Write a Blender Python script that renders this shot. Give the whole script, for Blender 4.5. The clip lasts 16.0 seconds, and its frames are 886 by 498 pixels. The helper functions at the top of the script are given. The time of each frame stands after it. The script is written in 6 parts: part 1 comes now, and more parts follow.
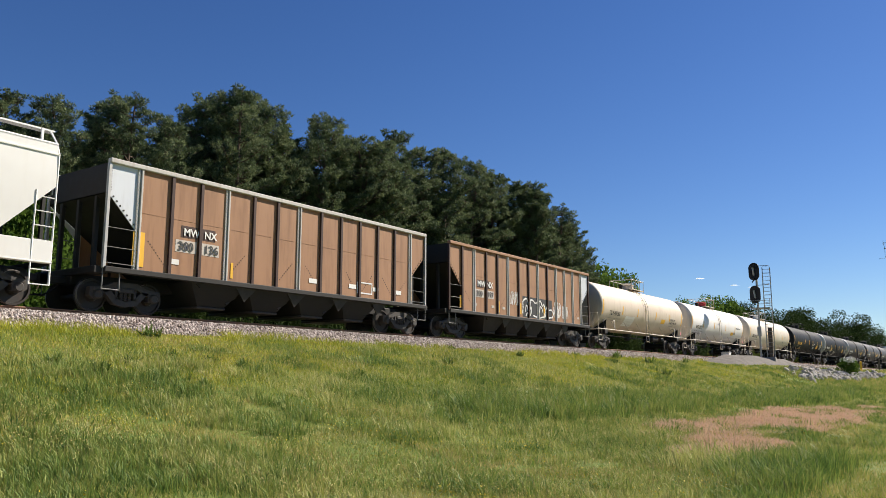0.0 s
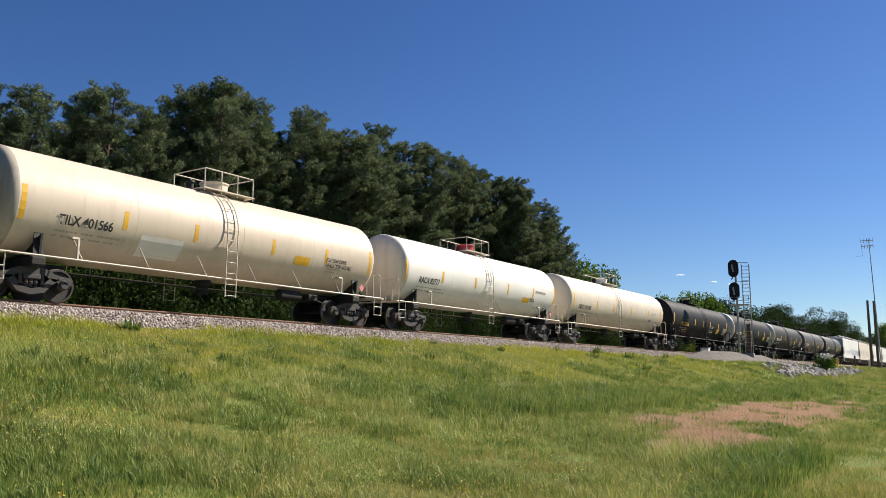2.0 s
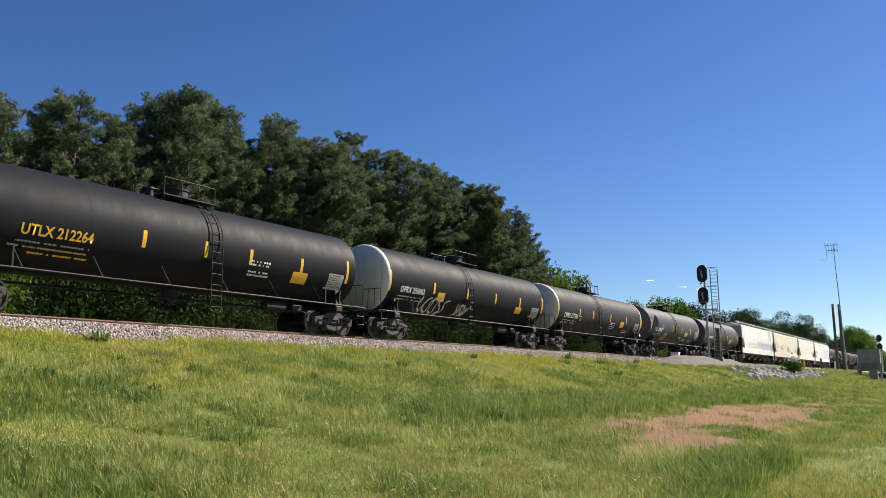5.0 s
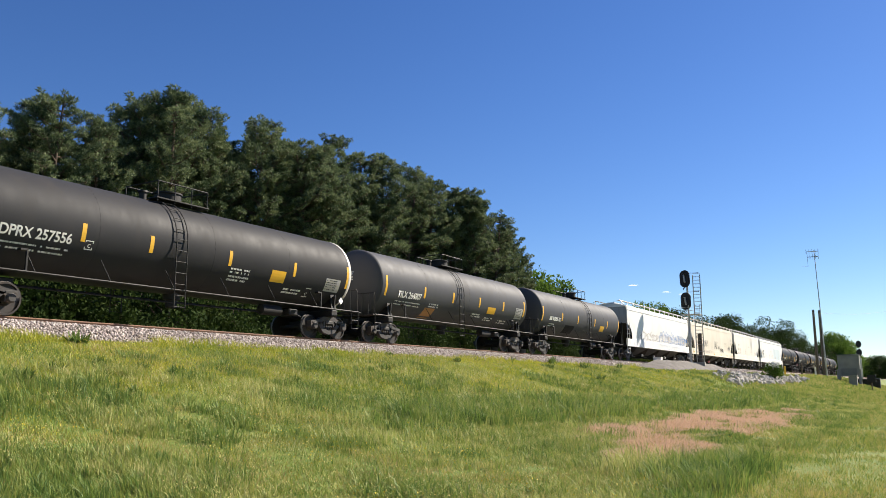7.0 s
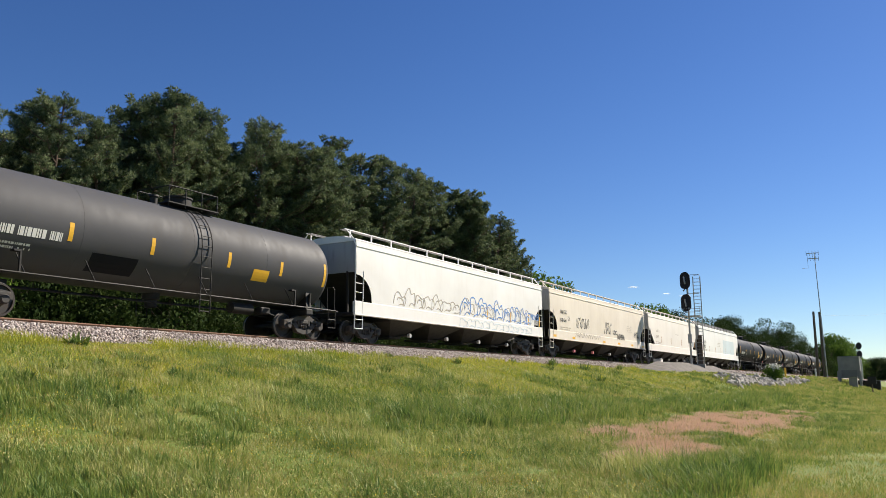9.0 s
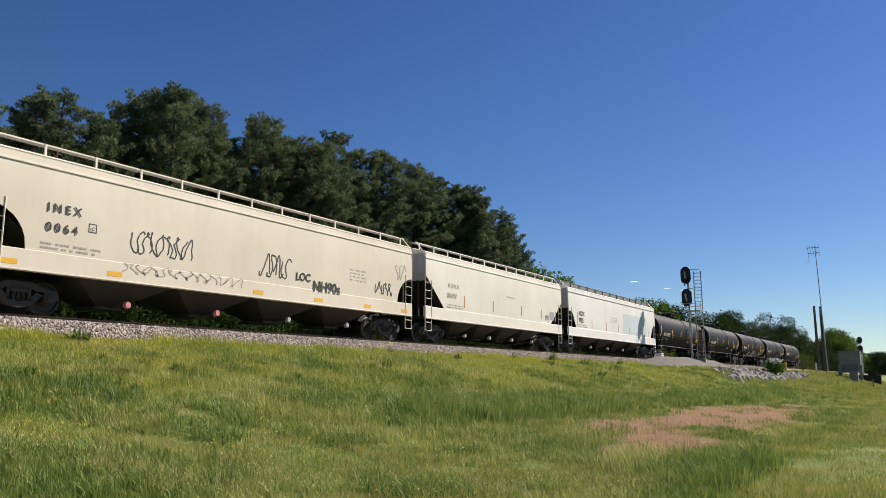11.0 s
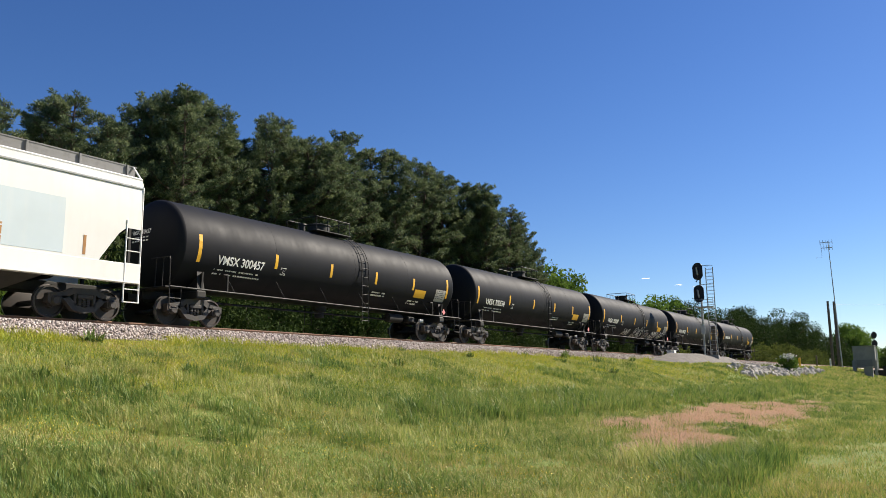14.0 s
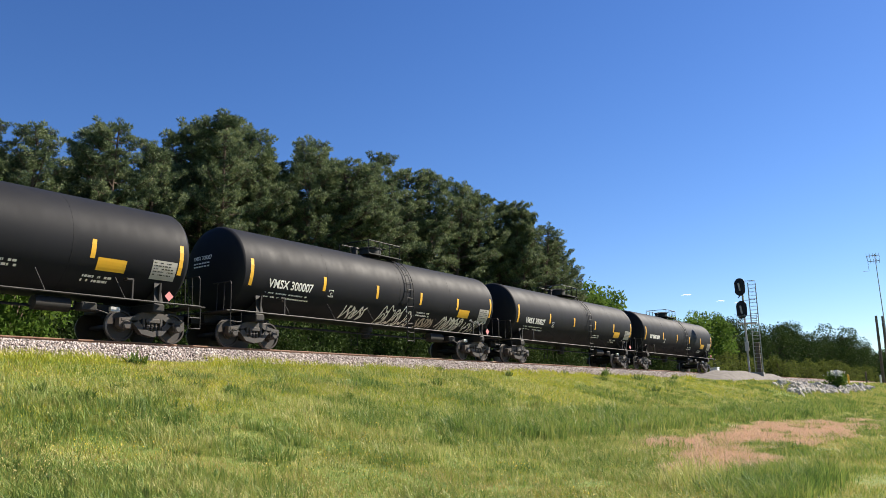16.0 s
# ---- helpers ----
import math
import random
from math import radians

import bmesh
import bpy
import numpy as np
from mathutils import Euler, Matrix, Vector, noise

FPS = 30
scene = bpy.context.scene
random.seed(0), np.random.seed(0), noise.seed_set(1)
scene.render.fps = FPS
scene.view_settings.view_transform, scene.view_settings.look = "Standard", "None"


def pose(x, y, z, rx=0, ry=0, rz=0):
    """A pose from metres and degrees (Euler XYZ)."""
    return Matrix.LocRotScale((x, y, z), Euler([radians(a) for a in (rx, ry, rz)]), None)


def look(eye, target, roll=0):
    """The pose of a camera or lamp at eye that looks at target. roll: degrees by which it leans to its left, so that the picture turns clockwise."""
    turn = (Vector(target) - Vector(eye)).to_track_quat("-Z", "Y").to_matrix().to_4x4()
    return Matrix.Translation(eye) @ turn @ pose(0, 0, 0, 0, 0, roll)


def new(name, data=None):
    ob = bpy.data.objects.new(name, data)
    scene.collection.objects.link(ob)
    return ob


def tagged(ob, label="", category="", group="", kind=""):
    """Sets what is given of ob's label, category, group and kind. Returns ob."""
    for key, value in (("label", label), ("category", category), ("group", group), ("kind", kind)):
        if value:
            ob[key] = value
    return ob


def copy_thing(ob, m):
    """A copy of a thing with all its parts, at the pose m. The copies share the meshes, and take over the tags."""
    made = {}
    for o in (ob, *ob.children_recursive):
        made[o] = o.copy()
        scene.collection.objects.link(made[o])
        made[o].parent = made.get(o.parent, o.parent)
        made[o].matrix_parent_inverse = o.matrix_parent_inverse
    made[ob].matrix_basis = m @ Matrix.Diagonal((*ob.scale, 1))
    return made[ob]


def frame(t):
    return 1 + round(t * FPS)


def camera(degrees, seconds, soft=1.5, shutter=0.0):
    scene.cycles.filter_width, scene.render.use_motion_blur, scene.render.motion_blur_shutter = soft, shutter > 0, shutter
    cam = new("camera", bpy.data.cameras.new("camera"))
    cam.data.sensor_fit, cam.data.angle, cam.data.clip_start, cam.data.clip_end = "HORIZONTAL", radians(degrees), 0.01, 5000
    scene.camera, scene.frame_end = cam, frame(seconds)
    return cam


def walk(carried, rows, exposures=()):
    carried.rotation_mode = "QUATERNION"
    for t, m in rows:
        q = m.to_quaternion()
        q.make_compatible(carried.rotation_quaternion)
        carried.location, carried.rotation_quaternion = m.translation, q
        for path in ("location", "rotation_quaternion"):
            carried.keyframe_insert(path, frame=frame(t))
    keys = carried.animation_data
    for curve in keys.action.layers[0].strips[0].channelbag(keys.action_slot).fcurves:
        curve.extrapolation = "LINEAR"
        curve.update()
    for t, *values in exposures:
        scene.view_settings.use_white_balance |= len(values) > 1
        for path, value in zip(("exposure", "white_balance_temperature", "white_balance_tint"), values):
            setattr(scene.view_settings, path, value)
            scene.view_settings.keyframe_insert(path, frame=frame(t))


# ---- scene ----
cam = camera(58.0, 16.0, 0.8)

EYE = (0.0, 0.0, 1.6)
# seconds, yaw, pitch, roll of the hand-held view
VIEW = [
(0, -54.57, 9.22, -0.01), (0.5, -54.97, 9.22, -0.07), (1, -55.41, 9.26, -0.37), (1.5, -55.64, 9.11, -0.53),
(2, -55.90, 8.85, -0.22), (2.5, -56.01, 8.80, 0.29), (3, -55.99, 8.96, 0.53), (3.5, -56.20, 9.16, 0.56),
(4, -56.60, 9.26, 0.52), (4.5, -57.27, 9.32, 0.54), (5.3, -58.1, 9.41, 0.48), (6.2, -58.75, 9.52, 0.37),
(7, -59.00, 9.62, 0.27), (7.5, -59.04, 9.68, 0.23), (8, -59.09, 9.79, 0.25), (9.2, -58.96, 9.72, 0.28),
(10.5, -58.82, 9.55, 0.33), (11, -58.93, 9.39, 0.35), (11.5, -58.81, 9.17, 0.44), (12, -58.62, 9.16, 0.31),
(12.5, -58.60, 9.23, 0.19), (13, -58.47, 9.18, 0.34), (13.5, -58.30, 9.16, 0.56), (14, -58.08, 9.30, 0.81),
(14.5, -57.69, 9.58, 1.08), (15, -56.89, 10.12, 1.17), (15.5, -55.90, 10.55, 1.19), (16, -55.32, 10.70, 1.13)]
# the phone's own exposure drifts as pale and dark cars pass
STOPS = [(0, 0.83), (0.8, 1.00), (1.5, 0.90), (2.5, 0.76), (3.5, 0.73), (4.5, 0.88), (7, 1.16), (8, 1.13), (10.5, 0.63), (11.5, 0.68), (12.5, 0.73), (14, 1.03), (14.5, 1.13), (16, 1.30)]
walk(cam, [(t, pose(*EYE, 90 + p, r, y)) for t, y, p, r in VIEW], STOPS)

# ---- light ----
SUN_EL, SUN_AZ = 33.5, -27.0   # the sun stands low down the line, towards +x
world = bpy.data.worlds.new("sky")
scene.world = world
world.use_nodes = True
wn = world.node_tree
sky = wn.nodes.new("ShaderNodeTexSky")
sky.sky_type, sky.sun_disc = "NISHITA", False
sky.sun_elevation = radians(SUN_EL)
sky.sun_rotation = radians(90 - SUN_AZ)
sky.air_density, sky.dust_density, sky.ozone_density, sky.altitude = 1.0, 0.12, 5.0, 400
deep = wn.nodes.new("ShaderNodeHueSaturation")
deep.inputs["Saturation"].default_value = 1.17
deep.inputs["Hue"].default_value = 0.512
wn.links.new(sky.outputs[0], deep.inputs["Color"])
wn.links.new(deep.outputs[0], wn.nodes["Background"].inputs[0])
wn.nodes["Background"].inputs[1].default_value = 0.057
sun = new("sun", bpy.data.lights.new("sun", "SUN"))
sun.data.energy, sun.data.angle, sun.data.color = 5.0, radians(0.53), (1.0, 0.91, 0.78)
sx = math.cos(radians(SUN_EL)) * math.cos(radians(SUN_AZ))
sy = math.cos(radians(SUN_EL)) * math.sin(radians(SUN_AZ))
sun.matrix_world = look((sx * 50, sy * 50, 60), (0, 0, 60 - 50 * math.tan(radians(SUN_EL)) ))

YC, RAIL = 21.75, 3.46     # track centre line and rail head


# ---- materials ----
def ramp_mat(name, stops, scale=3.0, rough=0.8, metal=0.0, bump=0.1, fine=60.0, island=0.0, obj=0.0, detail=6.0, spec=0.3, mix=0.5, thin=0.0):
    """Noise at two scales through a colour ramp; island / obj vary brightness by piece or by object."""
    m = bpy.data.materials.new(name)
    m.use_nodes = True
    n, l = m.node_tree.nodes, m.node_tree.links
    b = n["Principled BSDF"]
    b.inputs["Roughness"].default_value, b.inputs["Metallic"].default_value = rough, metal
    b.inputs["Specular IOR Level"].default_value = spec
    tc = n.new("ShaderNodeTexCoord")
    a = n.new("ShaderNodeTexNoise"); a.inputs["Scale"].default_value = scale; a.inputs["Detail"].default_value = detail
    c = n.new("ShaderNodeTexNoise"); c.inputs["Scale"].default_value = fine; c.inputs["Detail"].default_value = 3
    l.new(tc.outputs["Object"], a.inputs["Vector"]); l.new(tc.outputs["Object"], c.inputs["Vector"])
    mx = n.new("ShaderNodeMix"); mx.inputs[0].default_value = mix * 0.7
    l.new(a.outputs[0], mx.inputs[2]); l.new(c.outputs[0], mx.inputs[3])
    fac = mx.outputs[0]
    if island or obj:
        src = n.new("ShaderNodeNewGeometry").outputs["Random Per Island"] if island else n.new("ShaderNodeObjectInfo").outputs["Random"]
        ma = n.new("ShaderNodeMath"); ma.operation = "MULTIPLY_ADD"
        l.new(src, ma.inputs[0]); ma.inputs[1].default_value = island or obj
        ad = n.new("ShaderNodeMath"); ad.operation = "SUBTRACT"
        l.new(fac, ad.inputs[0]); ad.inputs[1].default_value = (island or obj) / 2
        l.new(ad.outputs[0], ma.inputs[2]); fac = ma.outputs[0]
    r = n.new("ShaderNodeValToRGB")
    while len(r.color_ramp.elements) < len(stops):
        r.color_ramp.elements.new(0.5)
    for e, (p, col) in zip(r.color_ramp.elements, stops):
        e.position, e.color = p, (*col, 1)
    l.new(fac, r.inputs[0]); l.new(r.outputs[0], b.inputs["Base Color"])
    if bump:
        bp = n.new("ShaderNodeBump"); bp.inputs["Strength"].default_value = bump; bp.inputs["Distance"].default_value = 0.02
        l.new(c.outputs[0], bp.inputs["Height"]); l.new(bp.outputs[0], b.inputs["Normal"])
    if thin:
        tl = n.new("ShaderNodeBsdfTranslucent"); ms = n.new("ShaderNodeMixShader"); ms.inputs[0].default_value = thin
        l.new(r.outputs[0], tl.inputs["Color"]); l.new(b.outputs[0], ms.inputs[1]); l.new(tl.outputs[0], ms.inputs[2])
        l.new(ms.outputs[0], n["Material Output"].inputs["Surface"])
    return m


def painted(name, col, dirt=(0.10, 0.08, 0.06), amount=0.35, rough=0.45, streak=True, scale=1.2, lo=0.5, hi=0.78, metal=0.0, spec=0.4):
    """Weathered paint: base colour, streaks of grime that run down, speckle."""
    m = bpy.data.materials.new(name)
    m.use_nodes = True
    n, l = m.node_tree.nodes, m.node_tree.links
    b = n["Principled BSDF"]
    b.inputs["Metallic"].default_value, b.inputs["Specular IOR Level"].default_value = metal, spec
    tc = n.new("ShaderNodeTexCoord")
    mp = n.new("ShaderNodeMapping"); mp.inputs["Scale"].default_value = (scale * 2.2, scale * 2.2, scale * (0.25 if streak else 2.2))
    l.new(tc.outputs["Object"], mp.inputs[0])
    a = n.new("ShaderNodeTexNoise"); a.inputs["Scale"].default_value = 1.6; a.inputs["Detail"].default_value = 8; a.inputs["Roughness"].default_value = 0.65
    l.new(mp.outputs[0], a.inputs["Vector"])
    c = n.new("ShaderNodeTexNoise"); c.inputs["Scale"].default_value = 0.45; c.inputs["Detail"].default_value = 4
    l.new(tc.outputs["Object"], c.inputs["Vector"])
    r = n.new("ShaderNodeMapRange"); r.inputs[1].default_value, r.inputs[2].default_value = lo, hi
    r.inputs[4].default_value = amount
    l.new(a.outputs[0], r.inputs[0])
    m1 = n.new("ShaderNodeMix"); m1.data_type = "RGBA"
    m1.inputs[6].default_value, m1.inputs[7].default_value = (*col, 1), (*dirt, 1)
    l.new(r.outputs[0], m1.inputs[0])
    m2 = n.new("ShaderNodeMix"); m2.data_type = "RGBA"; m2.blend_type = "MULTIPLY"; m2.inputs[0].default_value = 0.5
    rr = n.new("ShaderNodeValToRGB"); rr.color_ramp.elements[0].position, rr.color_ramp.elements[1].position = 0.3, 0.7
    rr.color_ramp.elements[0].color, rr.color_ramp.elements[1].color = (0.74, 0.71, 0.67, 1), (1, 1, 1, 1)
    l.new(c.outputs[0], rr.inputs[0]); l.new(m1.outputs[2], m2.inputs[6]); l.new(rr.outputs[0], m2.inputs[7])
    l.new(m2.outputs[2], b.inputs["Base Color"])
    rg = n.new("ShaderNodeMapRange"); rg.inputs[3].default_value, rg.inputs[4].default_value = rough - 0.08, rough + 0.25
    l.new(a.outputs[0], rg.inputs[0]); l.new(rg.outputs[0], b.inputs["Roughness"])
    bp = n.new("ShaderNodeBump"); bp.inputs["Strength"].default_value = 0.06; bp.inputs["Distance"].default_value = 0.02
    l.new(c.outputs[0], bp.inputs["Height"]); l.new(bp.outputs[0], b.inputs["Normal"])
    return m


def veil(name, share):
    """Thin white vapour that lets most of the sky through."""
    m = bpy.data.materials.new(name)
    m.use_nodes = True
    n, l = m.node_tree.nodes, m.node_tree.links
    ms = n.new("ShaderNodeMixShader"); ms.inputs[0].default_value = share
    tr, b = n.new("ShaderNodeBsdfTransparent"), n.new("ShaderNodeBsdfTranslucent")
    b.inputs["Color"].default_value = (0.95, 0.95, 0.97, 1)
    l.new(tr.outputs[0], ms.inputs[1]); l.new(b.outputs[0], ms.inputs[2])
    l.new(ms.outputs[0], n["Material Output"].inputs["Surface"])
    return m


M = {}
# Dark grimy steel, deepened so the colour also holds shade on hopper ends.
M["steel_dark"] = painted("grimy_dark_steel_and_shade", (0.013, 0.012, 0.011), (0.035, 0.026, 0.02), 0.6, 0.6, False)
M["truck"] = painted("dusty_truck_steel", (0.045, 0.041, 0.038), (0.10, 0.068, 0.048), 0.7, 0.6, False)
M["wheel"] = painted("worn_wheel_steel", (0.035, 0.03, 0.027), (0.06, 0.04, 0.028), 0.8, 0.5, False, metal=0.3)
M["tread"] = painted("polished_wheel_rim", (0.30, 0.28, 0.27), (0.12, 0.09, 0.08), 0.5, 0.45, False, metal=0.6)
M["rail"] = painted("rusty_rail", (0.24, 0.13, 0.08), (0.13, 0.07, 0.045), 0.7, 0.6, False)
M["brown"] = painted("brown_hopper_paint", (0.34, 0.178, 0.092), (0.17, 0.085, 0.05), 0.6, 0.6, lo=0.46, hi=0.78)
M["brown_rib"] = painted("dark_brown_rib_paint", (0.05, 0.022, 0.016), (0.05, 0.03, 0.02), 0.5, 0.6)
M["pale_rib"] = painted("pale_primer", (0.50, 0.48, 0.45), (0.25, 0.16, 0.10), 0.5, 0.6)
M["white_primer"] = painted("pale_blue_white_panel", (0.62, 0.65, 0.70), (0.35, 0.33, 0.32), 0.35, 0.5)
M["cream"] = painted("cream_tank_paint", (0.68, 0.575, 0.46), (0.42, 0.32, 0.23), 0.35, 0.42)
M["tan"] = painted("tan_tank_paint", (0.66, 0.58, 0.48), (0.42, 0.33, 0.24), 0.3, 0.42)
M["white"] = painted("white_tank_paint", (0.84, 0.81, 0.77), (0.6, 0.52, 0.44), 0.18, 0.4)
M["black"] = painted("black_tank_paint", (0.014, 0.015, 0.019), (0.024, 0.023, 0.024), 0.3, 0.50, scale=0.45, spec=0.085)
M["gray"] = painted("faded_grey_black_paint", (0.072, 0.073, 0.080), (0.095, 0.085, 0.075), 0.45, 0.5, scale=0.6, spec=0.12)
M["hop_white"] = painted("white_hopper_paint", (0.80, 0.79, 0.77), (0.6, 0.53, 0.45), 0.14, 0.45)
M["hop_cream"] = painted("cream_hopper_paint", (0.72, 0.65, 0.55), (0.52, 0.43, 0.33), 0.2, 0.5)
M["hop_offwhite"] = painted("offwhite_hopper_paint", (0.78, 0.735, 0.67), (0.55, 0.47, 0.38), 0.18, 0.5)
# Light grey paint; also holds the shade of hopper ends and an eave.
M["hop_grey"] = painted("light_grey_paint_and_shade", (0.36, 0.37, 0.38), (0.12, 0.11, 0.10), 0.6, 0.55)
M["galv"] = painted("galvanized_steel", (0.42, 0.42, 0.41), (0.22, 0.2, 0.18), 0.4, 0.45, False, metal=0.4)
M["yellow"] = painted("yellow_reflective", (0.80, 0.44, 0.03), (0.45, 0.27, 0.06), 0.3, 0.4)
M["red"] = painted("red_paint", (0.42, 0.04, 0.04), (0.25, 0.05, 0.04), 0.4, 0.5)
M["letter_white"] = painted("white_lettering", (0.78, 0.77, 0.74), (0.4, 0.38, 0.35), 0.3, 0.5)
M["letter_black"] = painted("black_lettering", (0.03, 0.03, 0.03), (0.15, 0.13, 0.11), 0.3, 0.5)
M["letter_grey"] = painted("faded_lettering", (0.42, 0.37, 0.31), (0.5, 0.45, 0.38), 0.3, 0.5)
M["blue_spray"] = painted("blue_spray_paint", (0.10, 0.25, 0.60), (0.25, 0.4, 0.65), 0.4, 0.5)
M["pale_blue"] = painted("pale_blue_patch", (0.58, 0.66, 0.70), (0.7, 0.72, 0.72), 0.4, 0.5)
M["ground"] = ramp_mat("meadow_soil", [(0.3, (0.06, 0.105, 0.02)), (0.45, (0.11, 0.16, 0.028)), (0.56, (0.17, 0.185, 0.038)), (0.68, (0.23, 0.2, 0.07))], 0.35, 0.95, bump=0.6, fine=9.0, mix=0.6)
M["grass"] = ramp_mat("grass_blades", [(0.31, (0.092, 0.165, 0.036)), (0.44, (0.205, 0.275, 0.056)), (0.53, (0.33, 0.335, 0.075)), (0.66, (0.46, 0.375, 0.155))], 0.42, 0.6, bump=0, island=0.3, mix=0.65, fine=2.2, spec=0.25, thin=0.3)
M["grass_deep"] = ramp_mat("deep_green_blades", [(0.30, (0.08, 0.145, 0.033)), (0.45, (0.15, 0.225, 0.05)), (0.58, (0.24, 0.285, 0.068)), (0.7, (0.34, 0.335, 0.11))], 0.5, 0.55, bump=0, island=0.3, mix=0.7, fine=2.6, spec=0.3, thin=0.3)
M["grass_pale"] = ramp_mat("pale_olive_blades", [(0.28, (0.20, 0.27, 0.06)), (0.5, (0.36, 0.38, 0.11)), (0.7, (0.52, 0.48, 0.21))], 0.5, 0.6, bump=0, island=0.4, mix=0.7, fine=2.6, spec=0.25, thin=0.3)
M["grass_olive"] = ramp_mat("dull_olive_blades", [(0.3, (0.20, 0.20, 0.055)), (0.5, (0.33, 0.29, 0.10)), (0.7, (0.44, 0.35, 0.17))], 0.6, 0.7, bump=0, island=0.4, mix=0.6, fine=2.6, spec=0.2, thin=0.35)
M["leaf_weed"] = ramp_mat("weed_leaves", [(0.25, (0.07, 0.12, 0.025)), (0.5, (0.13, 0.19, 0.04)), (0.75, (0.21, 0.27, 0.065))], 3.0, 0.5, bump=0, island=0.4, mix=0.2, thin=0.3)
M["straw"] = ramp_mat("pale_seed_grass", [(0.2, (0.40, 0.42, 0.15)), (0.8, (0.66, 0.64, 0.34))], 0.5, 0.7, bump=0, island=0.5, thin=0.35)
M["seed"] = ramp_mat("dull_seed_heads", [(0.2, (0.33, 0.30, 0.10)), (0.8, (0.52, 0.44, 0.20))], 0.5, 0.9, bump=0, island=0.5, spec=0.05)
M["sorrel"] = ramp_mat("red_sorrel_heads", [(0.25, (0.48, 0.36, 0.21)), (0.5, (0.58, 0.36, 0.28)), (0.8, (0.54, 0.43, 0.28))], 0.9, 0.8, bump=0, island=0.5, thin=0.4)
M["flower"] = ramp_mat("yellow_flowers", [(0.2, (0.45, 0.33, 0.02)), (0.8, (0.62, 0.47, 0.04))], 2.0, 0.6, bump=0, island=0.4)
M["ballast"] = ramp_mat("ballast_bed", [(0.25, (0.12, 0.095, 0.075)), (0.5, (0.29, 0.24, 0.20)), (0.75, (0.44, 0.38, 0.32))], 14.0, 0.95, bump=1.0, fine=30.0)
M["stone"] = ramp_mat("ballast_stone", [(0.2, (0.15, 0.12, 0.105)), (0.5, (0.37, 0.315, 0.28)), (0.8, (0.56, 0.50, 0.455))], 3.0, 0.95, bump=0.3, island=0.6)
M["riprap"] = ramp_mat("pale_riprap", [(0.2, (0.10, 0.09, 0.075)), (0.5, (0.26, 0.235, 0.205)), (0.8, (0.42, 0.39, 0.35))], 3.0, 0.95, bump=0.4, island=0.5)
M["gravel"] = ramp_mat("grey_gravel", [(0.25, (0.08, 0.073, 0.065)), (0.6, (0.16, 0.145, 0.13)), (0.8, (0.21, 0.195, 0.175))], 2.0, 0.97, bump=0.8, fine=24.0)
M["needle"] = ramp_mat("pine_needles", [(0.32, (0.042, 0.066, 0.033)), (0.5, (0.10, 0.138, 0.064)), (0.68, (0.195, 0.225, 0.105))], 0.7, 0.7, bump=0, island=0.35, mix=0.1, spec=0.2, thin=0.3)
M["leaf"] = ramp_mat("broad_leaves", [(0.2, (0.04, 0.075, 0.014)), (0.5, (0.085, 0.15, 0.024)), (0.8, (0.15, 0.21, 0.04))], 0.3, 0.85, bump=0, island=0.4, mix=0.1, spec=0.06, thin=0.4)
M["bark"] = ramp_mat("pine_bark", [(0.25, (0.05, 0.036, 0.027)), (0.6, (0.13, 0.095, 0.07)), (0.8, (0.20, 0.15, 0.115))], 4.0, 0.95, bump=0.8, fine=20)
M["tie"] = ramp_mat("creosote_tie", [(0.25, (0.035, 0.028, 0.022)), (0.7, (0.12, 0.095, 0.075))], 6.0, 0.95, bump=0.5, obj=0.3)
M["pole"] = ramp_mat("weathered_pole", [(0.25, (0.06, 0.045, 0.035)), (0.7, (0.16, 0.125, 0.095))], 5.0, 0.95, bump=0.5)
M["signal_black"] = painted("signal_black", (0.012, 0.012, 0.013), (0.03, 0.028, 0.026), 0.4, 0.5, False)
M["concrete"] = ramp_mat("bungalow_panel", [(0.25, (0.17, 0.165, 0.155)), (0.7, (0.27, 0.26, 0.245))], 1.2, 0.85, bump=0.2)

M["leaf_dark"] = ramp_mat("dark_leaves", [(0.2, (0.016, 0.031, 0.010)), (0.5, (0.033, 0.056, 0.014)), (0.8, (0.06, 0.088, 0.024))], 0.3, 0.85, bump=0, island=0.4, mix=0.1, spec=0.06, thin=0.2)
M["leaf_under"] = ramp_mat("undergrowth_leaves", [(0.2, (0.016, 0.028, 0.008)), (0.5, (0.032, 0.05, 0.012)), (0.8, (0.056, 0.08, 0.02))], 0.3, 0.85, bump=0, island=0.4, mix=0.1, spec=0.06, thin=0.25)
M["leaf_olive"] = ramp_mat("olive_leaves", [(0.2, (0.035, 0.05, 0.012)), (0.5, (0.075, 0.095, 0.02)), (0.8, (0.12, 0.135, 0.032))], 0.3, 0.85, bump=0, island=0.4, mix=0.1, spec=0.06, thin=0.4)
M["grass_yellow"] = ramp_mat("yellow_green_blades", [(0.25, (0.20, 0.26, 0.024)), (0.45, (0.36, 0.38, 0.035)), (0.6, (0.48, 0.45, 0.05)), (0.8, (0.54, 0.48, 0.12))], 0.3, 0.6, bump=0, island=0.35, mix=0.1, spec=0.25, thin=0.3)
M["cloud"] = veil("cloud_vapour", 0.25)
M["lens_dark"] = painted("dark_glass_lens", (0.02, 0.02, 0.022), (0.03, 0.03, 0.03), 0.2, 0.15, False)
M["panel_grey"] = painted("grey_data_panel", (0.40, 0.385, 0.36), (0.25, 0.23, 0.21), 0.4, 0.5)
M["number_ground"] = painted("dirty_white_ground", (0.52, 0.47, 0.42), (0.3, 0.22, 0.16), 0.5, 0.55)
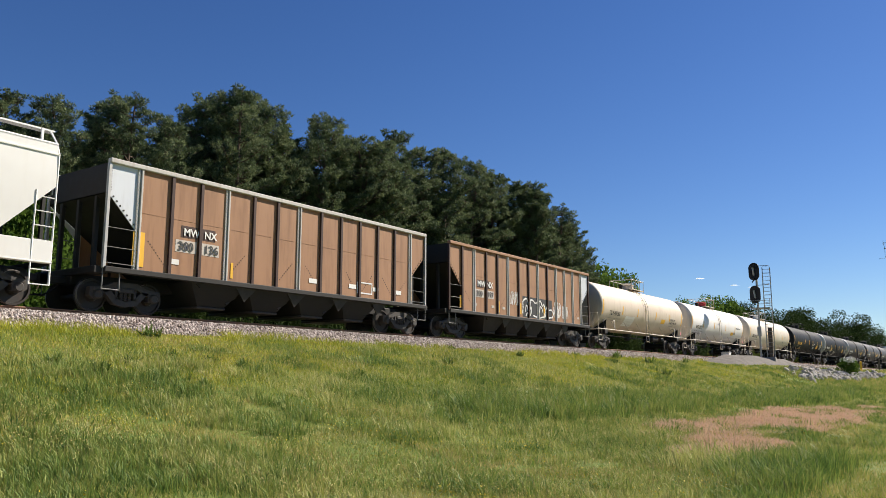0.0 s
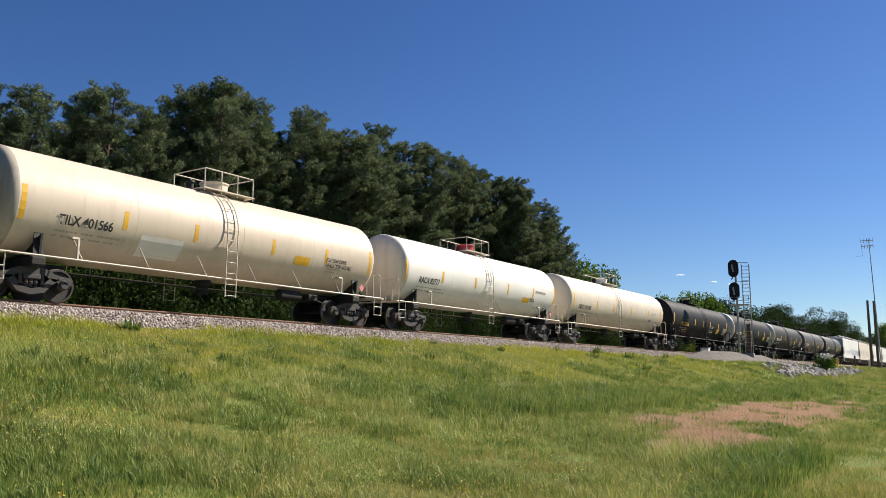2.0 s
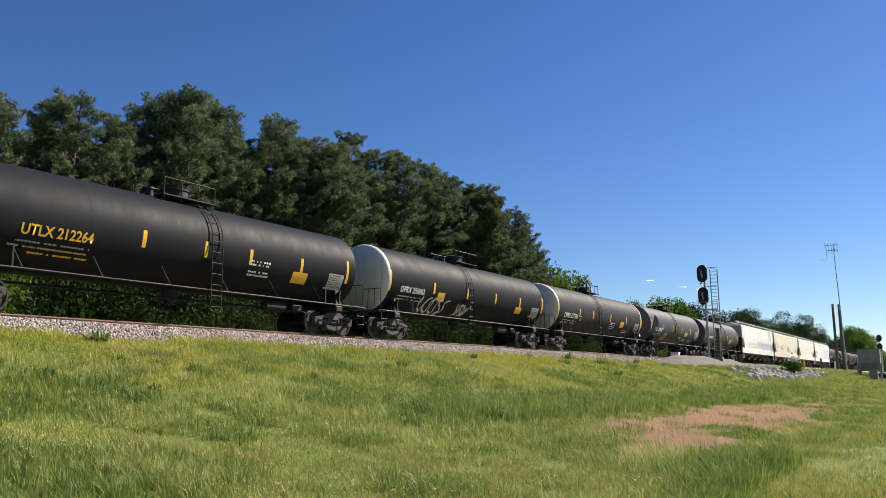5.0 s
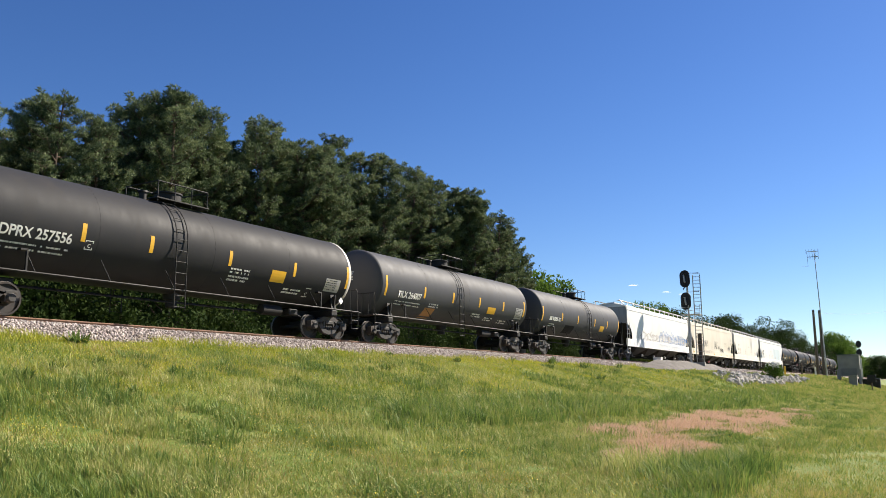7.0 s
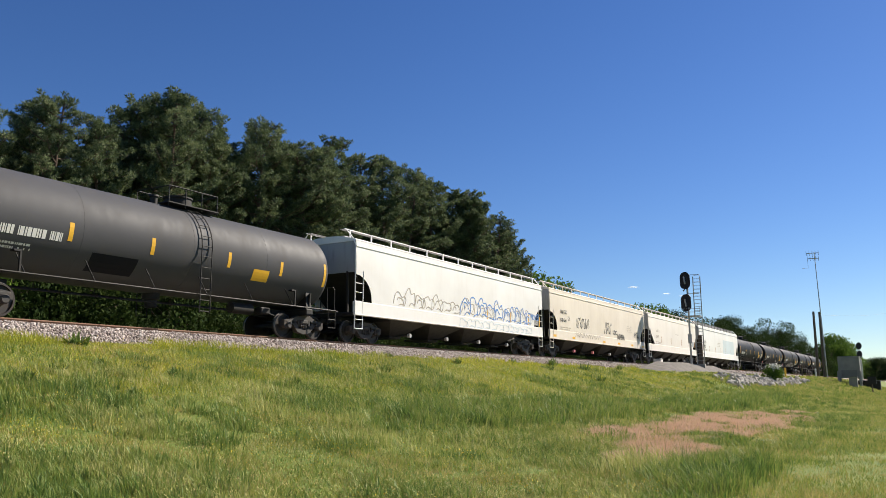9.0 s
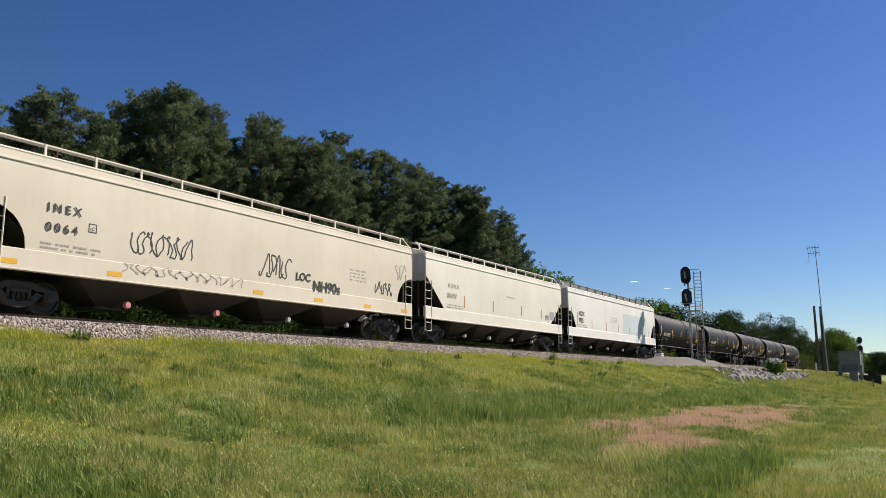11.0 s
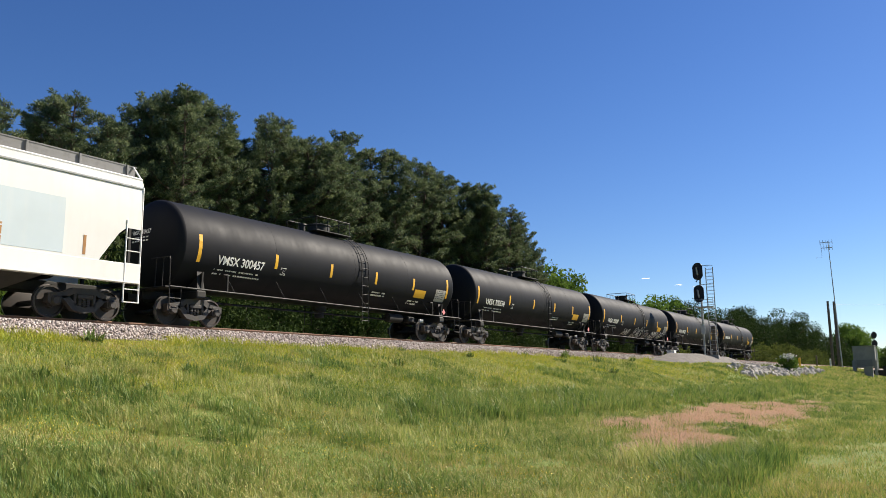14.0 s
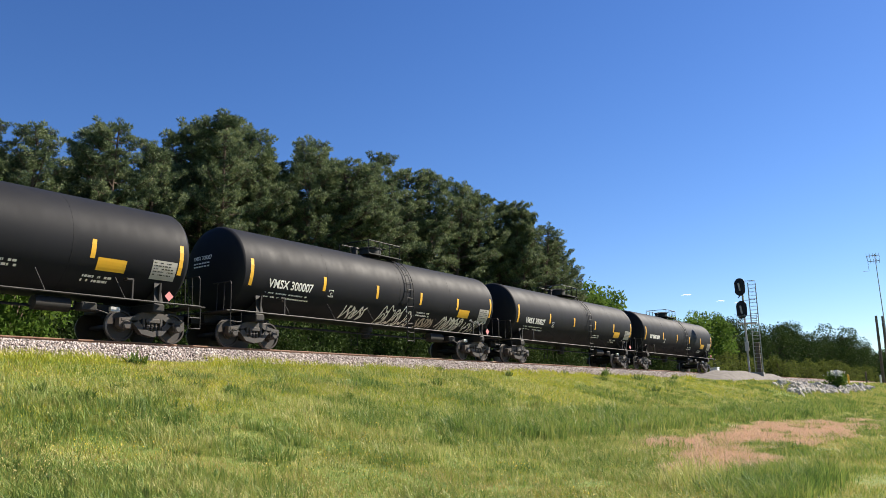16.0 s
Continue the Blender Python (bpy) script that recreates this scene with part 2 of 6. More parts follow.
M["grating"] = painted("dull_steel_grating", (0.16, 0.16, 0.155), (0.08, 0.075, 0.07), 0.5, 0.55, False)

# ---- mesh helpers ----
def put(name, bm, mat, parent=None, label="", smooth=False):
    me = bpy.data.meshes.new(name)
    bm.normal_update()
    bm.to_mesh(me); bm.free()
    me.materials.append(M[mat] if isinstance(mat, str) else mat)
    if smooth:
        me.polygons.foreach_set("use_smooth", [True] * len(me.polygons))
        me.set_sharp_from_angle(angle=radians(38))
    ob = new(name, me)
    ob.parent = parent
    if label:
        tagged(ob, label)
    return ob


def same(name, src, parent, m):
    """Another object on the mesh of src, under parent."""
    ob = new(name, src.data)
    ob.parent = parent
    ob.matrix_basis = m
    return ob


def box(bm, x0, x1, y0, y1, z0, z1, bev=0.0, m=None):
    b2 = bmesh.new()
    bmesh.ops.create_cube(b2, size=1.0)
    for v in b2.verts:
        v.co = Vector(((x0 + x1) / 2 + v.co.x * (x1 - x0), (y0 + y1) / 2 + v.co.y * (y1 - y0), (z0 + z1) / 2 + v.co.z * (z1 - z0)))
    if bev:
        bmesh.ops.bevel(b2, geom=list(b2.edges), offset=bev, segments=1, affect="EDGES")
    if m:
        bmesh.ops.transform(b2, matrix=m, verts=b2.verts)
    join(bm, b2)


def join(bm, b2):
    vs = [bm.verts.new(v.co) for v in b2.verts]
    b2.verts.index_update()
    for f in b2.faces:
        bm.faces.new([vs[v.index] for v in f.verts])
    b2.free()


def tube(bm, pts, r, n=6, taper=None):
    """A round bar along a line of points."""
    pts = [Vector(p) for p in pts]
    rings = []
    for i, p in enumerate(pts):
        d = (pts[min(i + 1, len(pts) - 1)] - pts[max(i - 1, 0)]).normalized()
        u = d.orthogonal().normalized() if abs(d.z) > 0.99 else d.cross(Vector((0, 0, 1))).normalized()
        w = d.cross(u)
        k = r if taper is None else r + (taper - r) * i / (len(pts) - 1)
        rings.append([bm.verts.new(p + k * (math.cos(a) * u + math.sin(a) * w)) for a in [2 * math.pi * j / n for j in range(n)]])
    for a, b in zip(rings, rings[1:]):
        for j in range(n):
            bm.faces.new((a[j], a[(j + 1) % n], b[(j + 1) % n], b[j]))
    bm.faces.new(rings[0][::-1]); bm.faces.new(rings[-1])


def lathe(bm, prof, axis="x", n=32, centre=(0, 0, 0)):
    """Rings (position along the axis, radius)."""
    c = Vector(centre)
    rings = []
    for p, r in prof:
        ring = []
        for j in range(n):
            a = 2 * math.pi * j / n
            s, t = r * math.cos(a), r * math.sin(a)
            q = {"x": (p, s, t), "y": (s, p, t), "z": (s, t, p)}[axis]
            ring.append(bm.verts.new(c + Vector(q)))
        rings.append(ring)
    for a, b in zip(rings, rings[1:]):
        for j in range(n):
            bm.faces.new((a[j], a[(j + 1) % n], b[(j + 1) % n], b[j]))
    bm.faces.new(rings[0][::-1]); bm.faces.new(rings[-1])
    bmesh.ops.recalc_face_normals(bm, faces=bm.faces)


def plate(bm, pts, thick):
    """A flat polygon with thickness along the vector thick."""
    a = [bm.verts.new(p) for p in pts]
    b = [bm.verts.new(Vector(p) + Vector(thick)) for p in pts]
    bm.faces.new(a); bm.faces.new(b[::-1])
    for i in range(len(a)):
        j = (i + 1) % len(a)
        bm.faces.new((a[i], b[i], b[j], a[j]))
    bmesh.ops.recalc_face_normals(bm, faces=bm.faces)


def mesh_from(name, verts, faces_flat, sides, mat, parent=None):
    """A large mesh from arrays; every face has the same number of sides."""
    me = bpy.data.meshes.new(name)
    nv, nf = len(verts), len(faces_flat) // sides
    me.vertices.add(nv); me.vertices.foreach_set("co", np.asarray(verts, np.float32).ravel())
    me.loops.add(nf * sides); me.loops.foreach_set("vertex_index", np.asarray(faces_flat, np.int32))
    me.polygons.add(nf); me.polygons.foreach_set("loop_start", np.arange(0, nf * sides, sides, dtype=np.int32))
    me.update(calc_edges=True)
    me.materials.append(M[mat])
    ob = new(name, me)
    ob.parent = parent
    return ob


def empty(name, m=None):
    ob = new(name)
    ob.empty_display_size = 0.3
    if m:
        ob.matrix_basis = m
    return ob


# ---- ground ----
def lin(y, prof):
    return float(np.interp(y, [p[0] for p in prof], [p[1] for p in prof]))


PROF_A = [(-500, 0), (0, 0), (3, 0.02), (6, 0.16), (8, 0.38), (10, 0.72), (12, 1.15), (14, 1.65), (16, 2.16), (18, 2.66), (19, 2.84), (25, 2.84), (28, 2.2), (60, 2.5), (140, 4), (900, 6)]
PROF_B = [(-500, 0), (0, 0.1), (3, 0.2), (6, 0.42), (9, 0.85), (11.5, 1.35), (13.5, 2.3), (16, 2.62), (19, 2.84), (25, 2.84), (28, 2.2), (60, 2.5), (140, 4), (900, 6)]
PROF_C = [(-500, 1.0), (0, 0.2), (5, 0.6), (7, 1.15), (9, 1.7), (13, 2.46), (19, 2.84), (25, 2.84), (28, 2.2), (60, 2.5), (140, 4), (900, 6)]


def step(a, b, x):
    u = min(1, max(0, (x - a) / (b - a)))
    return u * u * (3 - 2 * u)


def height(x, y):
    w, c = step(48, 66, x), step(85, 112, x)
    z = lin(y, PROF_A) * (1 - w) + w * (lin(y, PROF_B) * (1 - c) + c * lin(y, PROF_C))
    if 0 < y < 18:
        z += 0.05 * noise.noise((x * 0.35, y * 0.35, 0)) + 0.03 * noise.noise((x * 1.1, y * 1.1, 3))
    return z


xs = [-600, -300, -150, -80, -40, -20, -10] + [i * 0.75 for i in range(-6, 107)] + [81 + 2.5 * i for i in range(1, 34)] + [180, 220, 300, 450, 700, 1200, 2500]
ys = [-2500, -1200, -600, -300, -120, -50, -20, -8, -3] + [i * 0.5 for i in range(0, 41)] + [22, 24, 25, 26.5, 28, 32, 40, 60, 100, 200, 500, 1200, 2500]
gv = [(x, y, height(x, y)) for y in ys for x in xs]
nx = len(xs)
gf = []
for j in range(len(ys) - 1):
    for i in range(nx - 1):
        gf += [j * nx + i, j * nx + i + 1, (j + 1) * nx + i + 1, (j + 1) * nx + i]
ground = tagged(mesh_from("ground", gv, gf, 4, "ground"), "uneven green and yellow meadow rising to the railway", "ground", kind="structure")
ground.data.polygons.foreach_set("use_smooth", [True] * len(ground.data.polygons))

# ---- track ----
def strip(name, prof, x0, x1, step_x, mat, label, rough=0.0):
    v, f = [], []
    n = int((x1 - x0) / step_x)
    for i in range(n + 1):
        x = x0 + (x1 - x0) * i / n
        for y, z in prof:
            k = noise.noise((x * 0.8, y * 2.0, z)) * rough
            v.append((x, y + k * 1.5, z + k))
    m = len(prof)
    for i in range(n):
        for j in range(m - 1):
            a = i * m + j
            f += [a, a + m, a + m + 1, a + 1]
    return tagged(mesh_from(name, v, f, 4, mat), label, name.replace("_", " "), kind="structure")


strip("ballast_bed", [(18.55, 2.6), (18.75, 2.86), (19.3, 3.06), (20.0, 3.24), (20.4, 3.27), (21.75, 3.27), (23.1, 3.27), (23.6, 3.2), (25.2, 2.5)], -300, 900, 0.6, "ballast", "bed of grey and brown crushed stone under the track", 0.03)

for side in (-1, 1):
    bm = bmesh.new()
    prof = [(-0.07, 3.29), (-0.07, 3.305), (-0.012, 3.325), (-0.012, 3.415), (-0.036, 3.425), (-0.036, 3.452), (-0.028, 3.46), (0.028, 3.46), (0.036, 3.452), (0.036, 3.425), (0.012, 3.415), (0.012, 3.325), (0.07, 3.305), (0.07, 3.29)]
    y0 = YC + side * 0.753
    plate(bm, [(-300, y0 + a, b) for a, b in prof], (1200, 0, 0))
    tagged(put("rail", bm, "rail"), "long rusty brown steel rail on wooden ties", "rail", "rails of the track", "structure")

# ---- rolling stock ----
S = lambda t: 17.336 * t + 0.0254 * t * t       # metres the train has moved after t seconds
CARS = []
WHEELS = []
ORIG = Matrix.Identity(4)


def wheelset_mesh():
    bm = bmesh.new()
    for s in (-1, 1):
        lathe(bm, [(s * 0.69, 0.03), (s * 0.69, 0.455), (s * 0.70, 0.485), (s * 0.72, 0.485), (s * 0.735, 0.457), (s * 0.82, 0.450), (s * 0.82, 0.40), (s * 0.775, 0.385), (s * 0.77, 0.20), (s * 0.84, 0.17), (s * 0.84, 0.09), (s * 1.05, 0.085), (s * 1.05, 0.01)], "y", 24)
    lathe(bm, [(-0.7, 0.08), (0.7, 0.08)], "y", 10)
    return bm


def side_frame_mesh():
    """Cast side frame: arched top chord, sloping lower chord with window openings, journal boxes, springs."""
    bm = bmesh.new()
    y = -1.08
    for s in (-1, 1):
        plate(bm, [(s * 1.12, y, 0.66), (s * 0.66, y, 0.72), (s * 0.36, y, 0.86), (0, y, 0.86), (0, y, 0.70), (s * 0.36, y, 0.68), (s * 0.58, y, 0.55), (s * 0.72, y, 0.52), (s * 0.72, y, 0.36), (s * 1.0, y, 0.34), (s * 1.12, y, 0.42)], (0, 0.2, 0))
        plate(bm, [(s * 0.74, y, 0.60), (s * 0.36, y, 0.22), (0, y, 0.15), (0, y, 0.31), (s * 0.24, y, 0.36), (s * 0.50, y, 0.62)], (0, 0.2, 0))
        box(bm, s * 0.30 - 0.045, s * 0.30 + 0.045, y, y + 0.18, 0.34, 0.70, 0.015)
        lathe(bm, [(y - 0.07, 0.02), (y - 0.07, 0.10), (y - 0.03, 0.135), (y + 0.14, 0.14)], "y", 14, (s * 0.889, 0, 0.457))
        box(bm, s * 0.889 - 0.17, s * 0.889 + 0.17, y - 0.01, y + 0.16, 0.56, 0.66, 0.02)
        for k in (-0.13, 0.0, 0.13):
            if s > 0:
                for c in range(4):
                    lathe(bm, [(0.34 + c * 0.055, 0.052), (0.365 + c * 0.055, 0.065), (0.39 + c * 0.055, 0.052)], "z", 8, (k, y + 0.06, 0))
    box(bm, -0.24, 0.24, y - 0.03, y + 0.2, 0.56, 0.69, 0.02)
    return bm


def bolster_mesh():
    bm = bmesh.new()
    box(bm, -0.2, 0.2, -0.95, 0.95, 0.50, 0.74, 0.04)
    for s in (-1, 1):
        box(bm, s * 0.34 - 0.05, s * 0.34 + 0.05, -0.85, 0.85, 0.38, 0.50, 0.02)
        box(bm, s * 0.41 - 0.03, s * 0.41 + 0.03, -0.83, -0.68, 0.36, 0.58, 0.02)
        box(bm, s * 0.41 - 0.03, s * 0.41 + 0.03, 0.68, 0.83, 0.36, 0.58, 0.02)
    return bm


PROTO = {}


def truck(parent, x):
    """A two-axle truck under a car: bolster, two side frames, two wheelsets."""
    if not PROTO:
        PROTO["bolster"] = put("truck", bolster_mesh(), "truck", parent)
        b = PROTO["bolster"]
        PROTO["frame"] = put("side_frame", side_frame_mesh(), "truck", b)
        PROTO["wheel"] = put("wheelset", wheelset_mesh(), "wheel", b, smooth=True)
        f, w = PROTO["frame"], PROTO["wheel"]
        w.data.materials.append(M["tread"])
        for p in w.data.polygons:
            q = p.center
            if 0.44 < math.hypot(q.x, q.z) < 0.475 and abs(q.y) > 0.74:
                p.material_index = 1
    else:
        b = same("truck", PROTO["bolster"], parent, ORIG)
        f = same("side_frame", PROTO["frame"], b, ORIG)
        w = same("wheelset", PROTO["wheel"], b, ORIG)
    b.matrix_basis = pose(x, 0, 0)
    same("side_frame", f, b, pose(0, 0, 0, 0, 0, 180))
    w.matrix_basis = pose(-0.889, 0, 0.457)
    w2 = same("wheelset", w, b, pose(0.889, 0, 0.457))
    WHEELS.append((w, -0.889)); WHEELS.append((w2, 0.889))
    return b


def lettering(text, size, mat, parent, x, z, surf, name="lettering", squash=1.0, label=""):
    """Flat letters laid on the near side; surf(z) gives the y of the side at that height."""
    cu = bpy.data.curves.new("letters", "FONT")
    cu.body, cu.size, cu.offset = text, size, size * 0.022
    tmp = new("letters", cu)
    me = bpy.data.meshes.new_from_object(tmp.evaluated_get(bpy.context.evaluated_depsgraph_get()))
    bpy.data.objects.remove(tmp)
    for v in me.vertices:
        v.co = Vector((x + v.co.x * squash, surf(z + v.co.y) - 0.017, z + v.co.y))
    me.materials.clear(); me.materials.append(M[mat])
    ob = new(name, me)
    ob.parent = parent
    if label:
        tagged(ob, label)
    return ob


def head_lettering(text, size, mat, parent, hx, R, zc):
    """The car's number and two lines of unreadable print on the leading tank head."""
    cu = bpy.data.curves.new("letters", "FONT")
    cu.body, cu.size, cu.offset = text, size, size * 0.022
    tmp = new("letters", cu)
    me = bpy.data.meshes.new_from_object(tmp.evaluated_get(bpy.context.evaluated_depsgraph_get()))
    bpy.data.objects.remove(tmp)
    at = lambda y, z: Vector((-hx - 0.40 * math.sqrt(max(0.0, 1 - (y * y + (z - zc) ** 2) / (R * R))) - 0.018, y, z))
    for v in me.vertices:
        v.co = at(0.75 - v.co.x * 0.85, zc + 0.32 + v.co.y)
    me.materials.clear(); me.materials.append(M[mat])
    ob = new("head_number", me)
    ob.parent = parent
    bm = bmesh.new()
    for z in (zc + 0.18, zc + 0.07):
        for k in range(6):
            y = 0.72 - k * 0.15
            bm.faces.new([bm.verts.new(at(a, b)) for a, b in ((y, z), (y - 0.11, z), (y - 0.11, z + 0.05), (y, z + 0.05))])
    tagged(put("small_print", bm, mat, parent), kind="stuff")


def patch(name, parent, mat, x0, x1, z0, z1, surf, lift=0.005, n=4, label=""):
    """A painted or stuck-on plate that follows the side."""
    bm = bmesh.new()
    for i in range(n):
        a, b = z0 + (z1 - z0) * i / n, z0 + (z1 - z0) * (i + 1) / n
        q = [bm.verts.new(p) for p in ((x0, surf(a) - lift, a), (x1, surf(a) - lift, a), (x1, surf(b) - lift, b), (x0, surf(b) - lift, b))]
        bm.faces.new(q)
    bmesh.ops.remove_doubles(bm, verts=bm.verts, dist=1e-5)
    return put(name, bm, mat, parent, label)


def small_print(parent, mat, x, z, rows, w, surf, h=0.045, gap=0.13):
    """Unreadable small print as plain bars of words."""
    rnd = random.Random(int(x * 1000 + z * 100))
    bm = bmesh.new()
    for r in range(rows):
        u = x
        while u < x + w * rnd.uniform(0.8, 1.0):
            d = rnd.choice((0.03, 0.05, 0.08, 0.11))
            a = z - r * gap
            bm.faces.new([bm.verts.new(p) for p in ((u, surf(a) - 0.006, a), (u + d, surf(a) - 0.006, a), (u + d, surf(a + h) - 0.006, a + h), (u, surf(a + h) - 0.006, a + h))])
            u += d + rnd.choice((0.02, 0.02, 0.03, 0.12))
    return tagged(put("small_print", bm, mat, parent), kind="stuff")


def scribble(parent, mat, x, z, w, h, surf, seed, r=0.022, strokes=7):
    """Spray-painted loops with no legible letters."""
    rnd = random.Random(seed)
    bm = bmesh.new()
    for k in range(strokes):
        cx = x + w * (k + 0.5) / strokes
        ph, f1 = rnd.uniform(0, 6), rnd.choice((1, 2, 2, 3))
        pts = []
        for i in range(15):
            u = i / 14
            px = cx + (u - 0.5) * w / strokes * rnd.uniform(1.1, 1.6) + 0.25 * w / strokes * math.sin(f1 * 6.28 * u + ph)
            pz = z + h * (0.5 + 0.48 * math.sin(6.28 * u * rnd.choice((1.0, 1.02)) + ph) * rnd.uniform(0.75, 1))
            pts.append((px, pz))
        for (a, b), (c, d) in zip(pts, pts[1:]):
            t = Vector((c - a, d - b)); n = Vector((-t.y, t.x)).normalized() * r if t.length > 1e-5 else Vector((r, 0))
            q = [(a + n.x, b + n.y), (a - n.x, b - n.y), (c - n.x, d - n.y), (c + n.x, d + n.y)]
            bm.faces.new([bm.verts.new((px, surf(pz) - 0.006, pz)) for px, pz in q])
    return put("graffiti", bm, mat, parent)


def coupler(parent, x, s):
    bm = bmesh.new()
    box(bm, min(x, x + s * 0.75), max(x, x + s * 0.75), -0.1, 0.1, 0.76, 0.98, 0.03)
    box(bm, min(x + s * 0.6, x + s * 0.9), max(x + s * 0.6, x + s * 0.9), -0.17, 0.13, 0.70, 1.03, 0.06)
    put("coupler", bm, "steel_dark", parent)
    bm = bmesh.new()
    tube(bm, [(x, 0.3, 0.8), (x + s * 0.3, 0.33, 0.55), (x + s * 0.6, 0.2, 0.42), (x + s * 0.85, 0.1, 0.45)], 0.025)
    put("air_hose", bm, "steel_dark", parent)


def car_root(name, x0, x1):
    c = empty(name, pose((x0 + x1) / 2, YC, RAIL))
    CARS.append((c, (x0 + x1) / 2))
    return c


def tank_car(x0, x1, paint, label, trim="steel_dark", R=1.5, zc=2.68, head=None, number="", num_mat="letter_white", num_x=2.0, num_size=0.34, num_squash=0.92, rail_h=0.56, ladder_x=0.0, dome="grey", rail_mat=None, strips=(), pl_rows=2, platform=None, ring_x=(), end_mat=None):
    c = tagged(car_root("tank_car", x0, x1), label, "tank car", "cars of the freight train")
    L = x1 - x0
    half = L / 2 - 0.78            # tank half length
    hx = half - 0.40
    bm = bmesh.new()
    prof = [(-half, 0.02)]
    for i in range(1, 7):
        a = math.pi / 2 * i / 6
        prof.append((-hx - 0.40 * math.cos(a), R * math.sin(a)))
    xs_ = [-hx + 0.02] + [-hx + 2 * hx * k / 8 for k in range(1, 8)] + [hx - 0.02]
    prof += [(x, R) for x in xs_]
    for i in range(6, 0, -1):
        a = math.pi / 2 * i / 6
        prof.append((hx + 0.40 * math.cos(a), R * math.sin(a)))
    prof.append((half, 0.02))
    lathe(bm, prof, "x", 96, (0, 0, zc))
    tank = put("tank", bm, paint, c, smooth=True)
    for k in (-0.5, 0.06, 0.53):
        bm = bmesh.new()
        lathe(bm, [(k * hx - 0.012, R - 0.01), (k * hx - 0.008, R + 0.004), (k * hx + 0.008, R + 0.004), (k * hx + 0.012, R - 0.01)], "x", 48, (0, 0, zc))
        put("weld_seam", bm, paint, tank, smooth=True)
    surf = lambda z: -math.sqrt(max(0.01, R * R - (z - zc) ** 2))
    if head:
        for s in ((-1, 1) if head[0] == "both" else (-1,)):
            bm = bmesh.new()
            pr = [(s * half + s * 0.006, 0.02)]
            for i in range(1, 7):
                a = math.pi / 2 * i / 6
                pr.append((s * (hx + 0.006 + 0.40 * math.cos(a)), (R + 0.006) * math.sin(a)))
            pr.append((s * (hx - 0.10), R + 0.006))
            lathe(bm, pr, "x", 48, (0, 0, zc))
            put("head_shield", bm, head[1], tank, "tank head in a separate colour", True)
    if number and not head:
        head_lettering(number, 0.2, num_mat, tank, hx, R, zc)
    # stub sills, bolsters and saddles
    tx = L / 2 - 2.0
    for s in (-1, 1):
        bm = bmesh.new()
        box(bm, min(s * (L / 2 - 0.55), s * (tx - 1.4)), max(s * (L / 2 - 0.55), s * (tx - 1.4)), -0.28, 0.28, 0.80, 1.10, 0.03)
        box(bm, s * tx - 0.2, s * tx + 0.2, -1.35, 1.35, 0.86, 1.12, 0.03)
        put("stub_sill", bm, trim, c)
        bm = bmesh.new()
        plate(bm, [(s * tx, -1.3, 1.1), (s * tx, -1.36, zc - 0.62 * R), (s * tx, -0.8, zc - 0.83 * R), (s * tx, 0, zc - 0.99 * R), (s * tx, 0.8, zc - 0.83 * R), (s * tx, 1.36, zc - 0.62 * R), (s * tx, 1.3, 1.1)], (0.06, 0, 0))
        for e in (-1, 1):
            plate(bm, [(s * tx - 0.16, e * 1.32, 1.1), (s * tx + 0.16, e * 1.32, 1.1), (s * tx + 0.1, e * (R * 0.80), zc - 0.60 * R), (s * tx - 0.1, e * (R * 0.80), zc - 0.60 * R)], (0, 0.03, 0))
        put("saddle", bm, trim, c)
        coupler(c, s * (L / 2 - 0.75), s)
        # end platform
        bm = bmesh.new()
        a, b = sorted((s * (L / 2 - 0.98), s * (L / 2 - 0.42)))
        box(bm, a, b, -1.5, 1.5, 1.10, 1.15, 0.01)
        put("end_platform", bm, rail_mat or trim, c)
        for e in (-1, 1):
            bm = bmesh.new()
            xa = s * (L / 2 - 0.6)
            tube(bm, [(xa, e * 1.48, 0.55), (xa, e * 1.48, 0.45), (xa - s * 0.45, e * 1.48, 0.45), (xa - s * 0.45, e * 1.48, 1.12)], 0.02)
            tube(bm, [(xa, e * 1.48, 0.45), (xa, e * 1.48, 1.12)], 0.02)
            tube(bm, [(xa, e * 1.48, 0.78), (xa - s * 0.45, e * 1.48, 0.78)], 0.02)
            put("sill_step", bm, rail_mat or trim, c)
            bm = bmesh.new()
            xr = s * (half - 0.02)
            tube(bm, [(s * (L / 2 - 0.62), e * 1.45, 1.12), (s * (L / 2 - 0.62), e * 1.45, 2.0), (s * (L / 2 - 0.64), e * 1.40, 2.09), (s * (L / 2 - 0.66), e * 0.5, 2.1)], 0.02)
            tube(bm, [(s * (L / 2 - 0.62), e * 0.75, 1.12), (s * (L / 2 - 0.65), e * 0.75, 2.1)], 0.018)
            tube(bm, [(s * (L / 2 - 0.62), e * 1.1, 1.12), (s * (L / 2 - 0.65), e * 1.1, 2.1)], 0.016)
            put("end_handrail", bm, rail_mat or trim, c)
            bm = bmesh.new()
            xq = s * (tx - 1.0)
            box(bm, xq - 0.03, xq + 0.03, min(e * 1.48, e * 1.42), max(e * 1.48, e * 1.42), 1.12, 1.72, 0.01)
            box(bm, xq - 0.2, xq + 0.03, min(e * 1.48, e * 1.3), max(e * 1.48, e * 1.3), 1.70, 1.76, 0.01)
            put("saddle_post", bm, rail_mat or trim, c)
        truck(c, s * tx)
